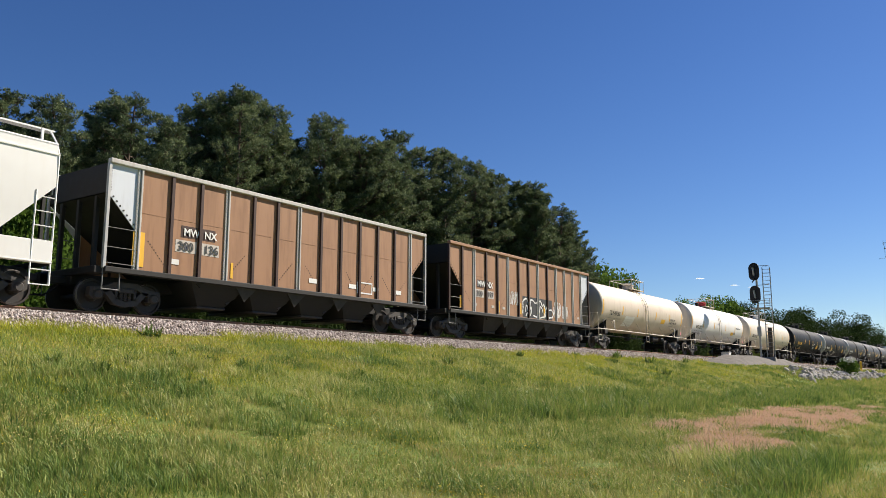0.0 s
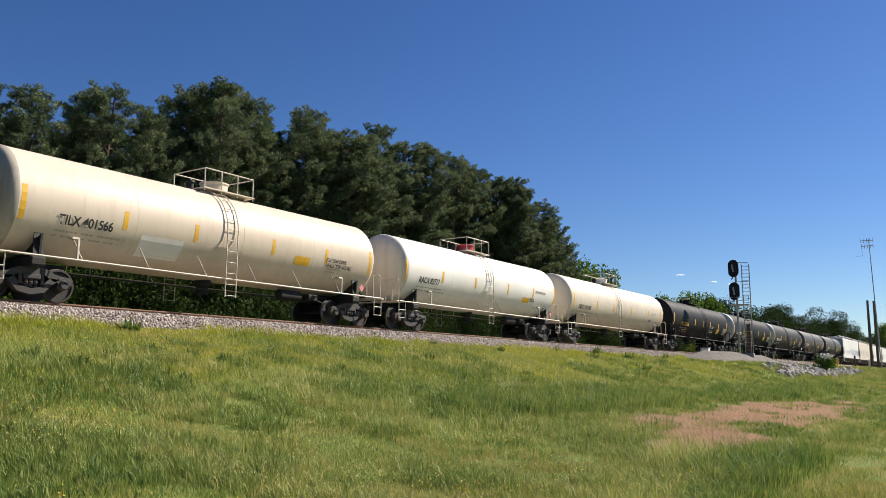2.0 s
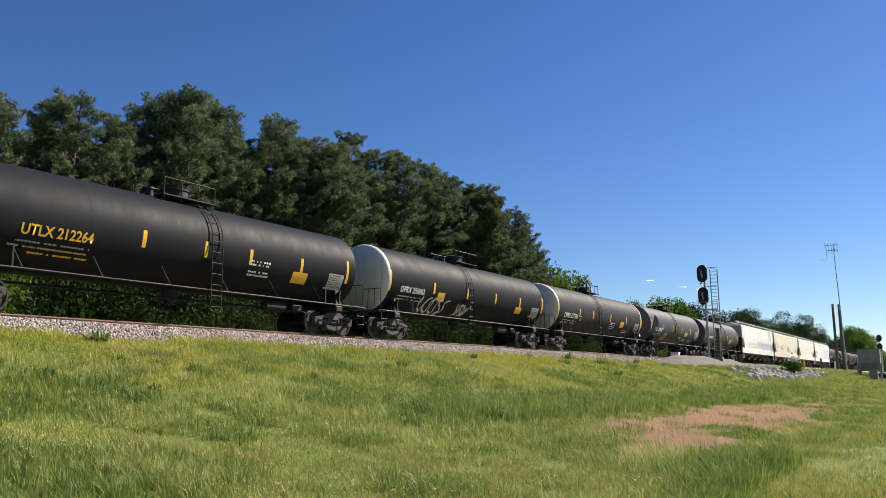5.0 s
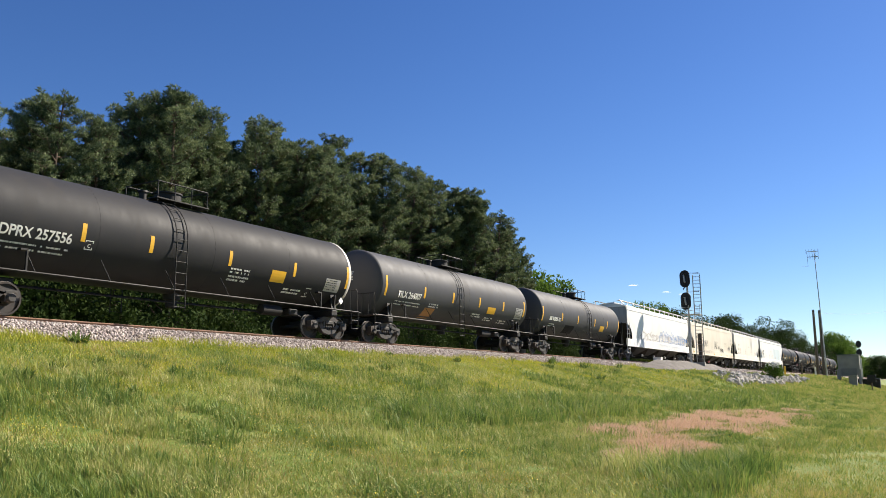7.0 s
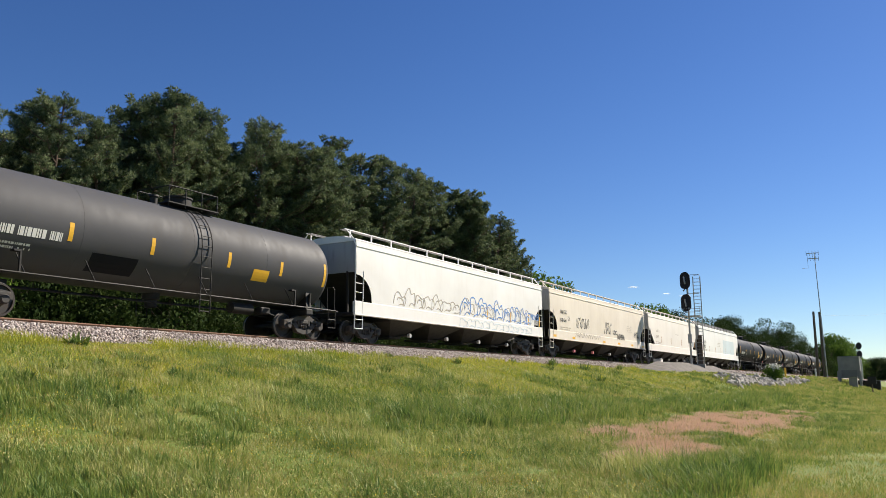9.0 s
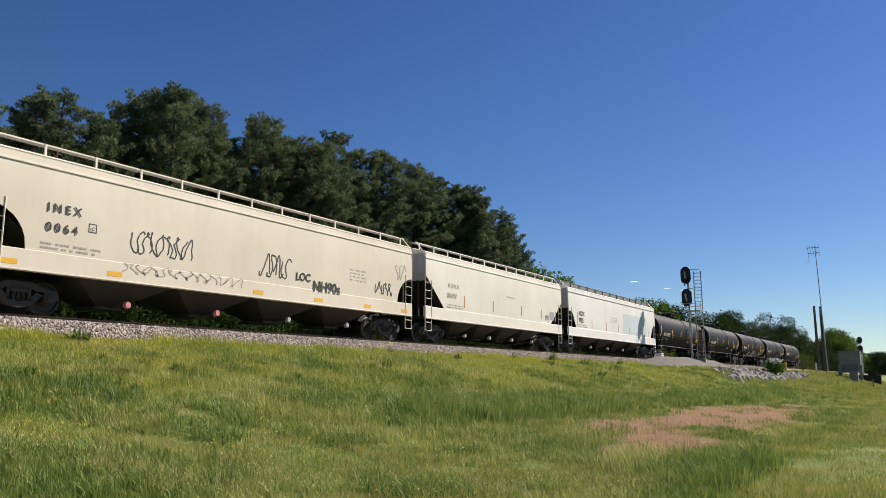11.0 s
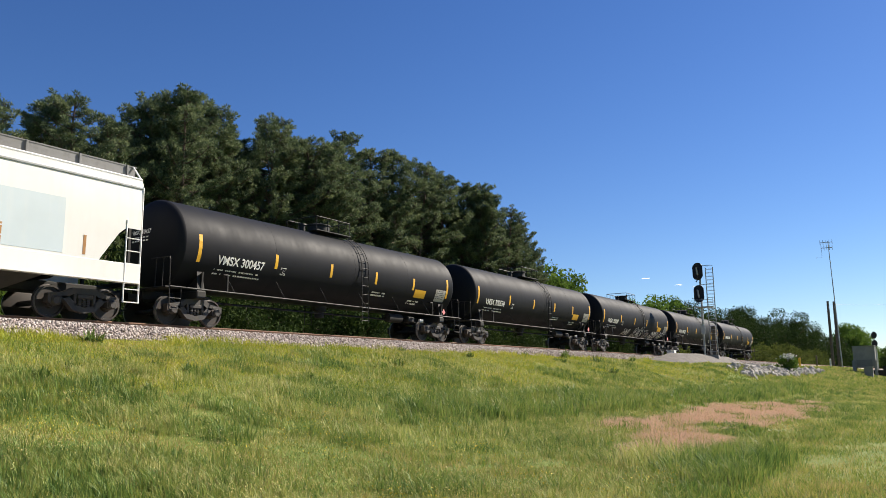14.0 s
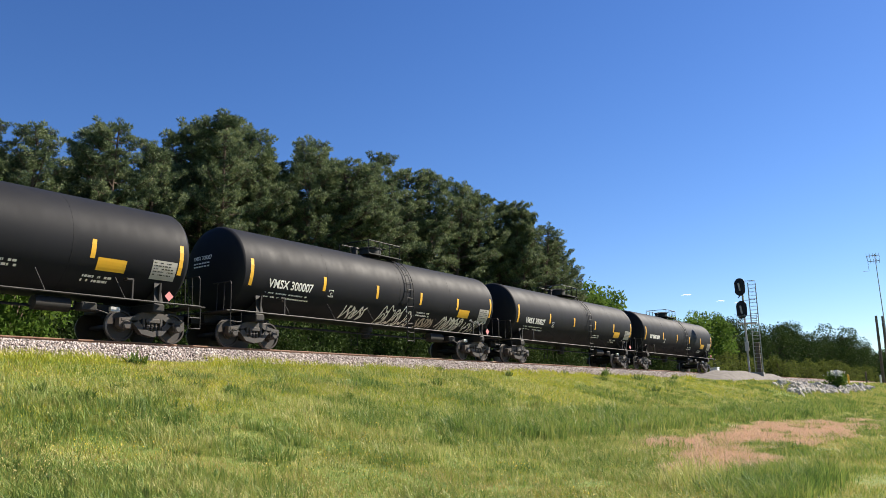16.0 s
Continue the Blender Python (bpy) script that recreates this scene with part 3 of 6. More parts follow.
    # side pipe rails with brackets
    for e in (-1, 1):
        bm = bmesh.new()
        tube(bm, [(-L / 2 + 0.6, e * 1.5, 1.14), (L / 2 - 0.6, e * 1.5, 1.14)], 0.03)
        for k in range(6):
            x = -hx + 0.9 + (2 * hx - 1.8) * (k + 0.5) / 6
            tube(bm, [(x, e * 1.5, 1.14), (x - 0.16, e * (R * 0.80), zc - 0.6 * R)], 0.016)
        put("side_rail", bm, rail_mat or trim, c)
        # ladder up the side, over the shell
        bm = bmesh.new()
        for dx in (-0.22, 0.22):
            pts = [(ladder_x + dx, e * 1.56, 0.55), (ladder_x + dx, e * 1.56, zc - 0.1)]
            for i in range(8):
                a = math.pi * (0.0 + 0.42 * i / 7)
                pts.append((ladder_x + dx, e * (R + 0.07) * math.cos(a), zc + (R + 0.07) * math.sin(a)))
            tube(bm, pts, 0.02, 5)
        for k in range(7):
            z = 0.6 + k * 0.36
            tube(bm, [(ladder_x - 0.22, e * 1.56, z), (ladder_x + 0.22, e * 1.56, z)], 0.014, 5)
        for i in range(1, 5):
            a = math.pi * 0.42 * i / 5
            tube(bm, [(ladder_x - 0.22, e * (R + 0.07) * math.cos(a), zc + (R + 0.07) * math.sin(a)), (ladder_x + 0.22, e * (R + 0.07) * math.cos(a), zc + (R + 0.07) * math.sin(a))], 0.014, 5)
        put("ladder", bm, rail_mat or trim, c)
    # underside: brake pipe, reservoir, bottom outlet
    bm = bmesh.new()
    tube(bm, [(-L / 2 + 1, -0.45, 0.92), (-tx + 1.3, -0.5, 0.85), (tx - 1.3, -0.5, 0.85), (L / 2 - 1, -0.45, 0.92)], 0.025)
    put("brake_pipe", bm, trim, c)
    bm = bmesh.new()
    lathe(bm, [(-0.55, 0.05), (-0.5, 0.2), (0.5, 0.2), (0.55, 0.05)], "x", 14, (tx - 2.9, -0.55, 0.95))
    put("air_reservoir", bm, trim, c, smooth=True)
    bm = bmesh.new()
    box(bm, tx - 2.2, tx - 1.7, -0.9, -0.55, 0.80, 1.05, 0.04)
    tube(bm, [(tx - 1.7, -0.7, 0.9), (tx - 0.4, -0.6, 0.6)], 0.02)
    put("brake_rigging", bm, trim, c)
    bm = bmesh.new()
    lathe(bm, [(0.72, 0.12), (0.74, 0.2), (0.98, 0.2), (1.0, 0.28), (zc - R + 0.06, 0.3)], "z", 14)
    put("bottom_outlet", bm, trim, c, smooth=True)
    # top platform, railing and housing
    px = ladder_x if platform is None else platform
    zt = zc + R
    bm = bmesh.new()
    for e in (-1, 1):
        box(bm, px - 1.1, px + 1.1, min(e * 0.35, e * 0.85), max(e * 0.35, e * 0.85), zt - 0.02, zt + 0.02, 0.005)
    put("top_walkway", bm, rail_mat or trim, c)
    bm = bmesh.new()
    for e in (-1, 1):
        for dx in (-1.05, -0.35, 0.35, 1.05):
            tube(bm, [(px + dx, e * 0.8, zt - 0.1), (px + dx, e * 0.8, zt + rail_h)], 0.02, 5)
        tube(bm, [(px - 1.05, e * 0.8, zt + rail_h), (px + 1.05, e * 0.8, zt + rail_h)], 0.022, 5)
    for dx in (-1.05, 1.05):
        tube(bm, [(px + dx, -0.8, zt + rail_h), (px + dx, 0.8, zt + rail_h)], 0.022, 5)
    put("top_railing", bm, rail_mat or trim, c)
    bm = bmesh.new()
    lathe(bm, [(zt - 0.1, 0.46), (zt + 0.34, 0.46), (zt + 0.36, 0.5), (zt + 0.41, 0.5), (zt + 0.46, 0.3), (zt + 0.47, 0.02)], "z", 20, (px, 0, 0))
    put("dome_housing", bm, {"grey": "galv", "red": "red", "black": trim, "white": "white", "cream": paint}[dome], c, smooth=True)
    bm = bmesh.new()
    lathe(bm, [(zt - 0.1, 0.12), (zt + 0.25, 0.12), (zt + 0.27, 0.17), (zt + 0.33, 0.15), (zt + 0.34, 0.02)], "z", 12, (px - 1.0, 0, 0))
    put("safety_valve", bm, trim, c, smooth=True)
    # markings
    for i, x in enumerate(strips):
        z0, z1 = (2.05, 2.95) if i in (0, len(strips) - 1) else (2.2, 2.72)
        patch("reflector_strip", c, "yellow", x - 0.07, x + 0.07, z0, z1, surf)
    if number:
        lettering(number, num_size, num_mat, c, num_x, 2.08, surf, squash=num_squash)
        small_print(c, "letter_white" if num_mat == "letter_white" else "letter_grey", num_x - 0.05, 1.88, pl_rows, 2.4, surf)
    return c, surf


# Grime on the bays, with the shade under the car darkened into it.
M["bay"] = painted("grimy_shaded_bay", (0.04, 0.036, 0.033), (0.02, 0.018, 0.017), 0.7, 0.6, False)
M["cream_rail"] = painted("cream_rail_paint", (0.62, 0.55, 0.46), (0.32, 0.24, 0.17), 0.5, 0.5, False)
# Cream greyed and streaked: the leading end's shade is put into it.
M["shaded_grimy_cream"] = painted("shaded_grimy_head", (0.40, 0.36, 0.31), (0.16, 0.14, 0.12), 0.7, 0.55)
M["pale_head"] = painted("silver_white_head", (0.62, 0.59, 0.54), (0.28, 0.24, 0.2), 0.5, 0.45)
M["gray_black"] = painted("dull_black_paint", (0.034, 0.034, 0.037), (0.052, 0.046, 0.042), 0.4, 0.5, scale=0.45, spec=0.10)
M["rust_plate"] = painted("rusty_orange", (0.42, 0.21, 0.07), (0.25, 0.13, 0.06), 0.5, 0.6)
M["pink"] = painted("pink_cap", (0.62, 0.22, 0.22), (0.4, 0.2, 0.18), 0.4, 0.6)




def covered_hopper(x0, x1, paint, label, number=(), num_mat="letter_black", walk_mat="galv", notch=1.15, end_mat="hop_grey", zr=4.22, style="round"):
    """Covered hopper: curved sides with notched ends, peaked roof, roof walk, bays, ladders."""
    c = tagged(car_root("covered_hopper", x0, x1), label, "hopper car", "cars of the freight train")
    L = x1 - x0
    bh = L / 2 - 0.62
    zs = 1.66
    yy = lambda z: -(1.565 + 0.035 * math.sin(math.pi * min(1, max(0, (z - 1.5) / (zr - 1.3)))))
    surf = lambda z: yy(z) if z > zs else -1.585
    def low(x):
        """Lower edge of the side: it rises to the ends in an arch, a straight slope or a clipped corner."""
        u = (bh - abs(x)) / notch
        if u >= 1:
            return zs
        return zs + {"round": 1.12 * math.sqrt(max(0.0, 1 - u * u)), "slope": 1.45 * (1 - u), "clipped": 1.05 * min(1.0, (1 - u) / 0.55)}[style]
    xs_ = sorted({round(s * (bh - d), 3) for s in (-1, 1) for d in (0, 0.06, 0.15, 0.3, 0.5, 0.75, 0.9, 1.02, 1.1, notch)} | {round(-bh + notch + (2 * bh - 2 * notch) * k / 12, 3) for k in range(13)})
    nz = 9
    for e in (-1, 1):
        bm = bmesh.new()
        cols = []
        for x in xs_:
            zl = low(x)
            zz = [zl + (zr - zl) * k / nz for k in range(nz + 1)]
            cols.append([(bm.verts.new((x, -e * yy(z), z)), bm.verts.new((x, -e * (yy(z) + 0.02), z))) for z in zz])
        for a, b in zip(cols, cols[1:]):
            for k in range(nz):
                for q in (0, 1):
                    bm.faces.new((a[k][q], b[k][q], b[k + 1][q], a[k + 1][q]))
            for k in (0, nz):
                bm.faces.new((a[k][0], b[k][0], b[k][1], a[k][1]))
        for col in (cols[0], cols[-1]):
            for k in range(nz):
                bm.faces.new((col[k][0], col[k + 1][0], col[k + 1][1], col[k][1]))
        bmesh.ops.recalc_face_normals(bm, faces=bm.faces)
        put("side_shell", bm, paint, c, smooth=True)
    # roof with eave step
    bm = bmesh.new()
    plate(bm, [(-bh - 0.02, y, z) for y, z in ((-1.54, zr), (-1.56, zr + 0.05), (-1.50, zr + 0.1), (-1.2, zr + 0.16), (-0.6, zr + 0.27), (0, zr + 0.3), (0.6, zr + 0.27), (1.2, zr + 0.16), (1.5, zr + 0.1), (1.56, zr + 0.05), (1.54, zr))], (2 * bh + 0.04, 0, 0))
    put("roof", bm, paint, c)
    bm = bmesh.new()
    box(bm, -bh, bh, -1.61, -1.535, zr - 0.26, zr - 0.20, 0.01)
    box(bm, -bh, bh, 1.535, 1.61, zr - 0.26, zr - 0.20, 0.01)
    # With the dark walk, the shadow line under the eave is coloured grey.
    put("eave_angle", bm, paint if walk_mat == "galv" else "hop_grey", c)
    # trough hatch and running boards
    bm = bmesh.new()
    box(bm, -bh + 0.8, bh - 0.8, -0.32, 0.32, zr + 0.25, zr + 0.46, 0.03)
    put("roof_hatch", bm, "hop_grey", c)
    n = 13
    for e in (-1, 1):
        bm = bmesh.new()
        for dy in (0.80, 0.88, 0.96):
            box(bm, -bh - 0.15, bh + 0.15, min(e * dy, e * (dy + 0.03)), max(e * dy, e * (dy + 0.03)), zr + 0.51, zr + 0.535)
        board = bm
        bm = bmesh.new(); box(bm, -bh - 0.15, bh + 0.15, min(e * 1.06, e * 1.03), max(e * 1.06, e * 1.03), zr + 0.52, zr + 0.555); put("board_edge", bm, "grating" if walk_mat == "dark" else paint, c)
        if walk_mat == "dark":
            bm = bmesh.new(); box(bm, -bh - 0.1, bh + 0.1, min(e * 1.045, e * 1.02), max(e * 1.045, e * 1.02), zr + 0.24, zr + 0.525); put("board_skirt", bm, "grating", c, "solid dark grey walkway side")
        bm = board
        put("running_board", bm, "grating", c)
        for k in range(n):
            x = -bh + 0.2 + (2 * bh - 0.4) * k / (n - 1)
            bm = bmesh.new()
            box(bm, x - 0.035, x + 0.035, min(e * 1.10, e * 1.05), max(e * 1.10, e * 1.05), zr + 0.14, zr + 0.55, 0.01)
            put("board_bracket", bm, "grating" if walk_mat == "dark" else paint, c)
    # sills, ends and slope sheets
    for e in (-1, 1):
        bm = bmesh.new()
        ya, yb = sorted((e * 1.585, e * 1.45))
        box(bm, -bh - 0.05, bh + 0.05, ya, yb, 1.12, zs, 0.015)
        box(bm, -bh - 0.05, bh + 0.05, min(e * 1.60, e * 1.4), max(e * 1.60, e * 1.4), 1.08, 1.13, 0.01)
        put("side_sill", bm, paint, c)
    for s in (-1, 1):
        bm = bmesh.new()
        plate(bm, [(s * (bh - 0.02), y, z) for y, z in ((-1.52, 2.9), (-1.57, 3.5), (-1.5, zr), (0, zr + 0.28), (1.5, zr), (1.57, 3.5), (1.52, 2.9))], (-s * 0.04, 0, 0))
        # Greyer than the sides: the ends' shade is put into this colour.
        put("end_wall", bm, end_mat, c)
        bm = bmesh.new()
        plate(bm, [(s * (bh - 0.05), -1.45, 2.92), (s * (bh - 0.05), 1.45, 2.92), (s * (bh - 2.7), 1.45, 1.0), (s * (bh - 2.7), -1.45, 1.0)], (0, 0, 0.03))
        put("slope_sheet", bm, "steel_dark", c)
        bm = bmesh.new()
        box(bm, min(s * bh, s * (L / 2 - 0.5)), max(s * bh, s * (L / 2 - 0.5)), -1.5, 1.5, 1.05, 1.2, 0.02)
        box(bm, min(s * (bh - 3.2), s * (bh + 0.1)), max(s * (bh - 3.2), s * (bh + 0.1)), -0.3, 0.3, 0.75, 1.08, 0.03)
        for e in (-1, 1):
            box(bm, s * (bh - 0.05) - 0.05, s * (bh - 0.05) + 0.05, e * 1.1 - 0.05, e * 1.1 + 0.05, 1.2, 2.95, 0.01)
        put("end_sill", bm, "steel_dark", c)
        coupler(c, s * (L / 2 - 0.75), s)
        for e in (-1, 1):
            bm = bmesh.new()
            xa, xb = s * (bh + 0.03), s * (bh - 0.5)
            tube(bm, [(xa, e * 1.55, 0.5), (xa, e * 1.58, 4.0), (xa, e * 1.45, 4.3), (xa, e * 1.05, zr + 0.53)], 0.028, 5)
            tube(bm, [(xb, e * 1.56, 0.5), (xb, e * 1.6, 2.95)], 0.024, 5)
            for k in range(7):
                z = 0.52 + k * 0.38
                tube(bm, [(xa, e * 1.57, z), (xb, e * 1.57, z)], 0.017, 5)
            put("ladder", bm, paint, c)
        truck(c, s * (L / 2 - 2.0))
    # bays
    nb = 4
    span = 2 * (bh - 2.75)
    for k in range(nb):
        cx = -span / 2 + span * (k + 0.5) / nb
        w = span / nb / 2 - 0.05
        bm = bmesh.new()
        a = [bm.verts.new(p) for p in ((cx - w, -1.42, 1.12), (cx + w, -1.42, 1.12), (cx + w, 1.42, 1.12), (cx - w, 1.42, 1.12))]
        b = [bm.verts.new(p) for p in ((cx - 0.35, -0.45, 0.42), (cx + 0.35, -0.45, 0.42), (cx + 0.35, 0.45, 0.42), (cx - 0.35, 0.45, 0.42))]
        for i in range(4):
            bm.faces.new((a[i], a[(i + 1) % 4], b[(i + 1) % 4], b[i]))
        bm.faces.new(a[::-1]); bm.faces.new(b)
        bmesh.ops.recalc_face_normals(bm, faces=bm.faces)
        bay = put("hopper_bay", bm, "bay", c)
        bm = bmesh.new()
        box(bm, cx - 0.45, cx + 0.45, -0.55, 0.55, 0.33, 0.43, 0.02)
        tube(bm, [(cx + 0.1, -1.25, 0.45), (cx + 0.1, 1.25, 0.45)], 0.05, 8)
        put("outlet_gate", bm, "truck", c)
        bm = bmesh.new()
        lathe(bm, [(-1.34, 0.02), (-1.34, 0.09), (-1.30, 0.1), (-1.2, 0.1)], "y", 12, (cx + 0.1, 0, 0.45))
        put("gate_cap", bm, "pink" if "cream" in label and k < 2 else "galv", c)
    if number:
        head_lettering(" ".join(n[0].replace(" ", "") for n in number), 0.2, num_mat, c, bh - 0.4, 1000.0, 3.4)
    for i, (t, xx, z, size) in enumerate(number):
        lettering(t, size, num_mat, c, xx, z, surf)
    if number:
        small_print(c, "letter_grey", number[0][1] - 0.1, 1.86, 2, 2.0, surf, 0.06, 0.12)
    return c, surf


def coal_hopper(x0, x1, label, number=()):
    """Open-top ribbed hopper with sloped ends and four bays."""
    c = tagged(car_root("coal_hopper", x0, x1), label, "hopper car", "cars of the freight train")
    L = x1 - x0
    bh = L / 2 - 0.9
    zb, zt = 1.2, 4.22
    ib = bh - 1.02                      # where the full side plates end
    n = 12
    surf = lambda z: -1.56
    for e in (-1, 1):
        for k in range(n):
            a, b = -ib + 2 * ib * k / n, -ib + 2 * ib * (k + 1) / n
            bm = bmesh.new()
            ya, yb = sorted((e * 1.55, e * 1.50))
            box(bm, a + 0.02, b - 0.02, ya, yb, zb, zt - 0.08, 0.004)
            box(bm, a + 0.06, b - 0.06, min(e * 1.557, e * 1.54), max(e * 1.557, e * 1.54), 2.86, 2.89)
            panel = put("side_panel", bm, "brown", c)
            if k in (0, 3, 5, 6, 8, 9, 10, 11):
                bm = bmesh.new()
                for q in range(9):
                    u = q / 8
                    xx = a + 0.18 + u * 0.55 if k % 2 else b - 0.18 - u * 0.55
                    box(bm, xx - 0.016, xx + 0.016, min(e * 1.556, e * 1.54), max(e * 1.556, e * 1.54), zb + 0.25 + u * 0.6, zb + 0.285 + u * 0.6)
                tagged(put("bolt_row", bm, "brown_rib", panel), kind="stuff")
        for k in range(n + 1):
            x = -ib + 2 * ib * k / n
            pale = k in ((0, 3, 6, 12) if x0 < 20 else (1, 4, 7, 9, 10, 11, 12))
            bm = bmesh.new()
            ya, yb = sorted((e * 1.615, e * 1.49))
            hw = 0.035 if pale else 0.06
            box(bm, x - hw, x + hw, ya, yb, zb - 0.03, zt - 0.05, 0.012)
            rib = put("rib", bm, "pale_rib" if pale else "brown_rib", c)
            if pale:
                bm = bmesh.new()
                box(bm, x - 0.13, x - 0.06, min(e * 1.58, e * 1.5), max(e * 1.58, e * 1.5), zb, zt - 0.06)
                for q in range(26):
                    z = zb + 0.06 + q * 0.112
                    box(bm, x - 0.11, x - 0.08, min(e * 1.592, e * 1.57), max(e * 1.592, e * 1.57), z, z + 0.035)
                put("rivet_strip", bm, "pale_rib", rib)
        bm = bmesh.new()
        ya, yb = sorted((e * 1.64, e * 1.46))
        box(bm, -bh - 0.02, bh + 0.02, ya, yb, zt - 0.1, zt + 0.04, 0.02)
        put("top_chord", bm, "pale_rib" if x0 < 20 else "brown", c)
        bm = bmesh.new()
        box(bm, -bh, bh, min(e * 1.64, e * 1.45), max(e * 1.64, e * 1.45), zb - 0.16, zb, 0.02)
        put("side_sill", bm, "steel_dark", c)
        for s in (-1, 1):
            # gusset over the open slope-sheet bay
            bm = bmesh.new()
            plate(bm, [(s * ib, e * 1.54, zt - 0.1), (s * bh, e * 1.54, zt - 0.1), (s * bh, e * 1.54, zt - 0.95), (s * ib, e * 1.54, zt - 2.0)], (0, -e * 0.03, 0))
            g = put("end_gusset", bm, "white_primer" if (s < 0) == (x0 < 20) else "brown", c)
            bm = bmesh.new()
            box(bm, s * bh - 0.05, s * bh + 0.05, min(e * 1.6, e * 1.5), max(e * 1.6, e * 1.5), zb - 0.05, zt - 0.1, 0.012)
            put("corner_post", bm, "galv" if x0 < 20 else "brown_rib", c)
            bm = bmesh.new()
            for q in range(9):
                u = (q + 0.5) / 9
                gx, gz = s * (bh + (ib - bh) * u), zt - 0.95 - 1.05 * u + 0.09
                box(bm, gx - 0.022, gx + 0.022, min(e * 1.552, e * 1.535), max(e * 1.552, e * 1.535), gz - 0.022, gz + 0.022)
                gz = zt - 0.2 - 0.7 * u
                box(bm, s * (bh - 0.07) - 0.018, s * (bh - 0.07) + 0.018, min(e * 1.552, e * 1.535), max(e * 1.552, e * 1.535), gz - 0.018, gz + 0.018)
            tagged(put("bolt_row", bm, "steel_dark", g), kind="stuff")
            for z in (1.3, 1.75, 2.3):
                bm = bmesh.new()
                tube(bm, [(s * bh, e * 1.57, z), (s * ib, e * 1.57, z)], 0.012, 5)
                put("grab_iron", bm, "grating", c)
            bm = bmesh.new()
            tube(bm, [(s * (bh + 0.02), e * 1.56, 0.55), (s * (bh + 0.02), e * 1.56, zb)], 0.02, 5)
            tube(bm, [(s * (bh - 0.5), e * 1.56, 0.55), (s * (bh - 0.5), e * 1.56, zb)], 0.02, 5)
            tube(bm, [(s * (bh + 0.02), e * 1.56, 0.57), (s * (bh - 0.5), e * 1.56, 0.57)], 0.02, 5)
            put("sill_step", bm, "grating", c)
    for s in (-1, 1):
        bm = bmesh.new()
        plate(bm, [(s * bh, -1.52, zt - 0.08), (s * bh, 1.52, zt - 0.08), (s * bh, 1.52, zt - 0.95), (s * bh, -1.52, zt - 0.95)], (-s * 0.04, 0, 0))
        # Near black against brown sides: the end's shade is in the colour.
        put("end_wall", bm, "steel_dark", c)
        bm = bmesh.new()
        plate(bm, [(s * bh, -1.5, zt - 0.95), (s * bh, 1.5, zt - 0.95), (s * (bh - 3.3), 1.5, 0.9), (s * (bh - 3.3), -1.5, 0.9)], (0, 0, 0.03))
        put("slope_sheet", bm, "steel_dark", c)
        bm = bmesh.new()
        for y in (-0.9, 0, 0.9):
            box(bm, s * (bh - 0.08) - 0.06, s * (bh - 0.08) + 0.06, y - 0.06, y + 0.06, 1.1, zt - 0.95, 0.01)
        box(bm, min(s * (bh + 0.25), s * (bh - 0.15)), max(s * (bh + 0.25), s * (bh - 0.15)), -1.52, 1.52, 1.0, 1.2, 0.02)
        box(bm, min(s * (bh - 3.2), s * (bh + 0.2)), max(s * (bh - 3.2), s * (bh + 0.2)), -0.3, 0.3, 0.75, 1.08, 0.03)
        put("end_frame", bm, "steel_dark", c)
        coupler(c, s * (L / 2 - 0.75), s)
        truck(c, s * (L / 2 - 1.95))
    span = 2 * (bh - 2.9)
    for k in range(4):
        cx = -span / 2 + span * (k + 0.5) / 4
        w = span / 8 - 0.04
        bm = bmesh.new()
        a = [bm.verts.new(p) for p in ((cx - w, -1.5, 1.06), (cx + w, -1.5, 1.06), (cx + w, 1.5, 1.06), (cx - w, 1.5, 1.06))]
        b = [bm.verts.new(p) for p in ((cx - 0.5, -1.1, 0.36), (cx + 0.5, -1.1, 0.36), (cx + 0.5, 1.1, 0.36), (cx - 0.5, 1.1, 0.36))]
        for i in range(4):
            bm.faces.new((a[i], a[(i + 1) % 4], b[(i + 1) % 4], b[i]))
        bm.faces.new(a[::-1]); bm.faces.new(b)
        bmesh.ops.recalc_face_normals(bm, faces=bm.faces)
        put("hopper_bay", bm, "steel_dark", c)
        bm = bmesh.new()
        plate(bm, [(cx + w - 0.45, -1.52, 1.06), (cx + w + 0.45, -1.52, 1.06), (cx + w + 0.02, -1.4, 0.6)], (0, 0.03, 0))
        put("bay_gusset", bm, "bay", c)
        bm = bmesh.new()
        box(bm, cx - 0.55, cx + 0.55, -1.15, 1.15, 0.30, 0.37, 0.02)
        tube(bm, [(cx + 0.5, -1.2, 0.5), (cx + 0.9, -1.2, 0.75)], 0.03, 6)
        put("bay_door", bm, "truck", c)
    for t, xx, z, size, m in number:
        lettering(t, size, m, c, xx, z, surf)
    return c, surf


def marks(c, surf, x, z, white=True, kind=0):
    """Stencilled plates of the usual kinds on a tank's side."""
    m = "letter_white" if white else "letter_grey"
    small_print(c, m, x, z, 2, 1.0, surf, 0.06, 0.11)


def placard(c, x, z, y=-1.53, mat="pink"):
    bm = bmesh.new()
    plate(bm, [(x - 0.15, y, z), (x, y, z - 0.15), (x + 0.15, y, z), (x, y, z + 0.15)], (0, 0.012, 0))
    put("placard", bm, mat, c, "pink diamond placard" if mat == "pink" else "white diamond placard")


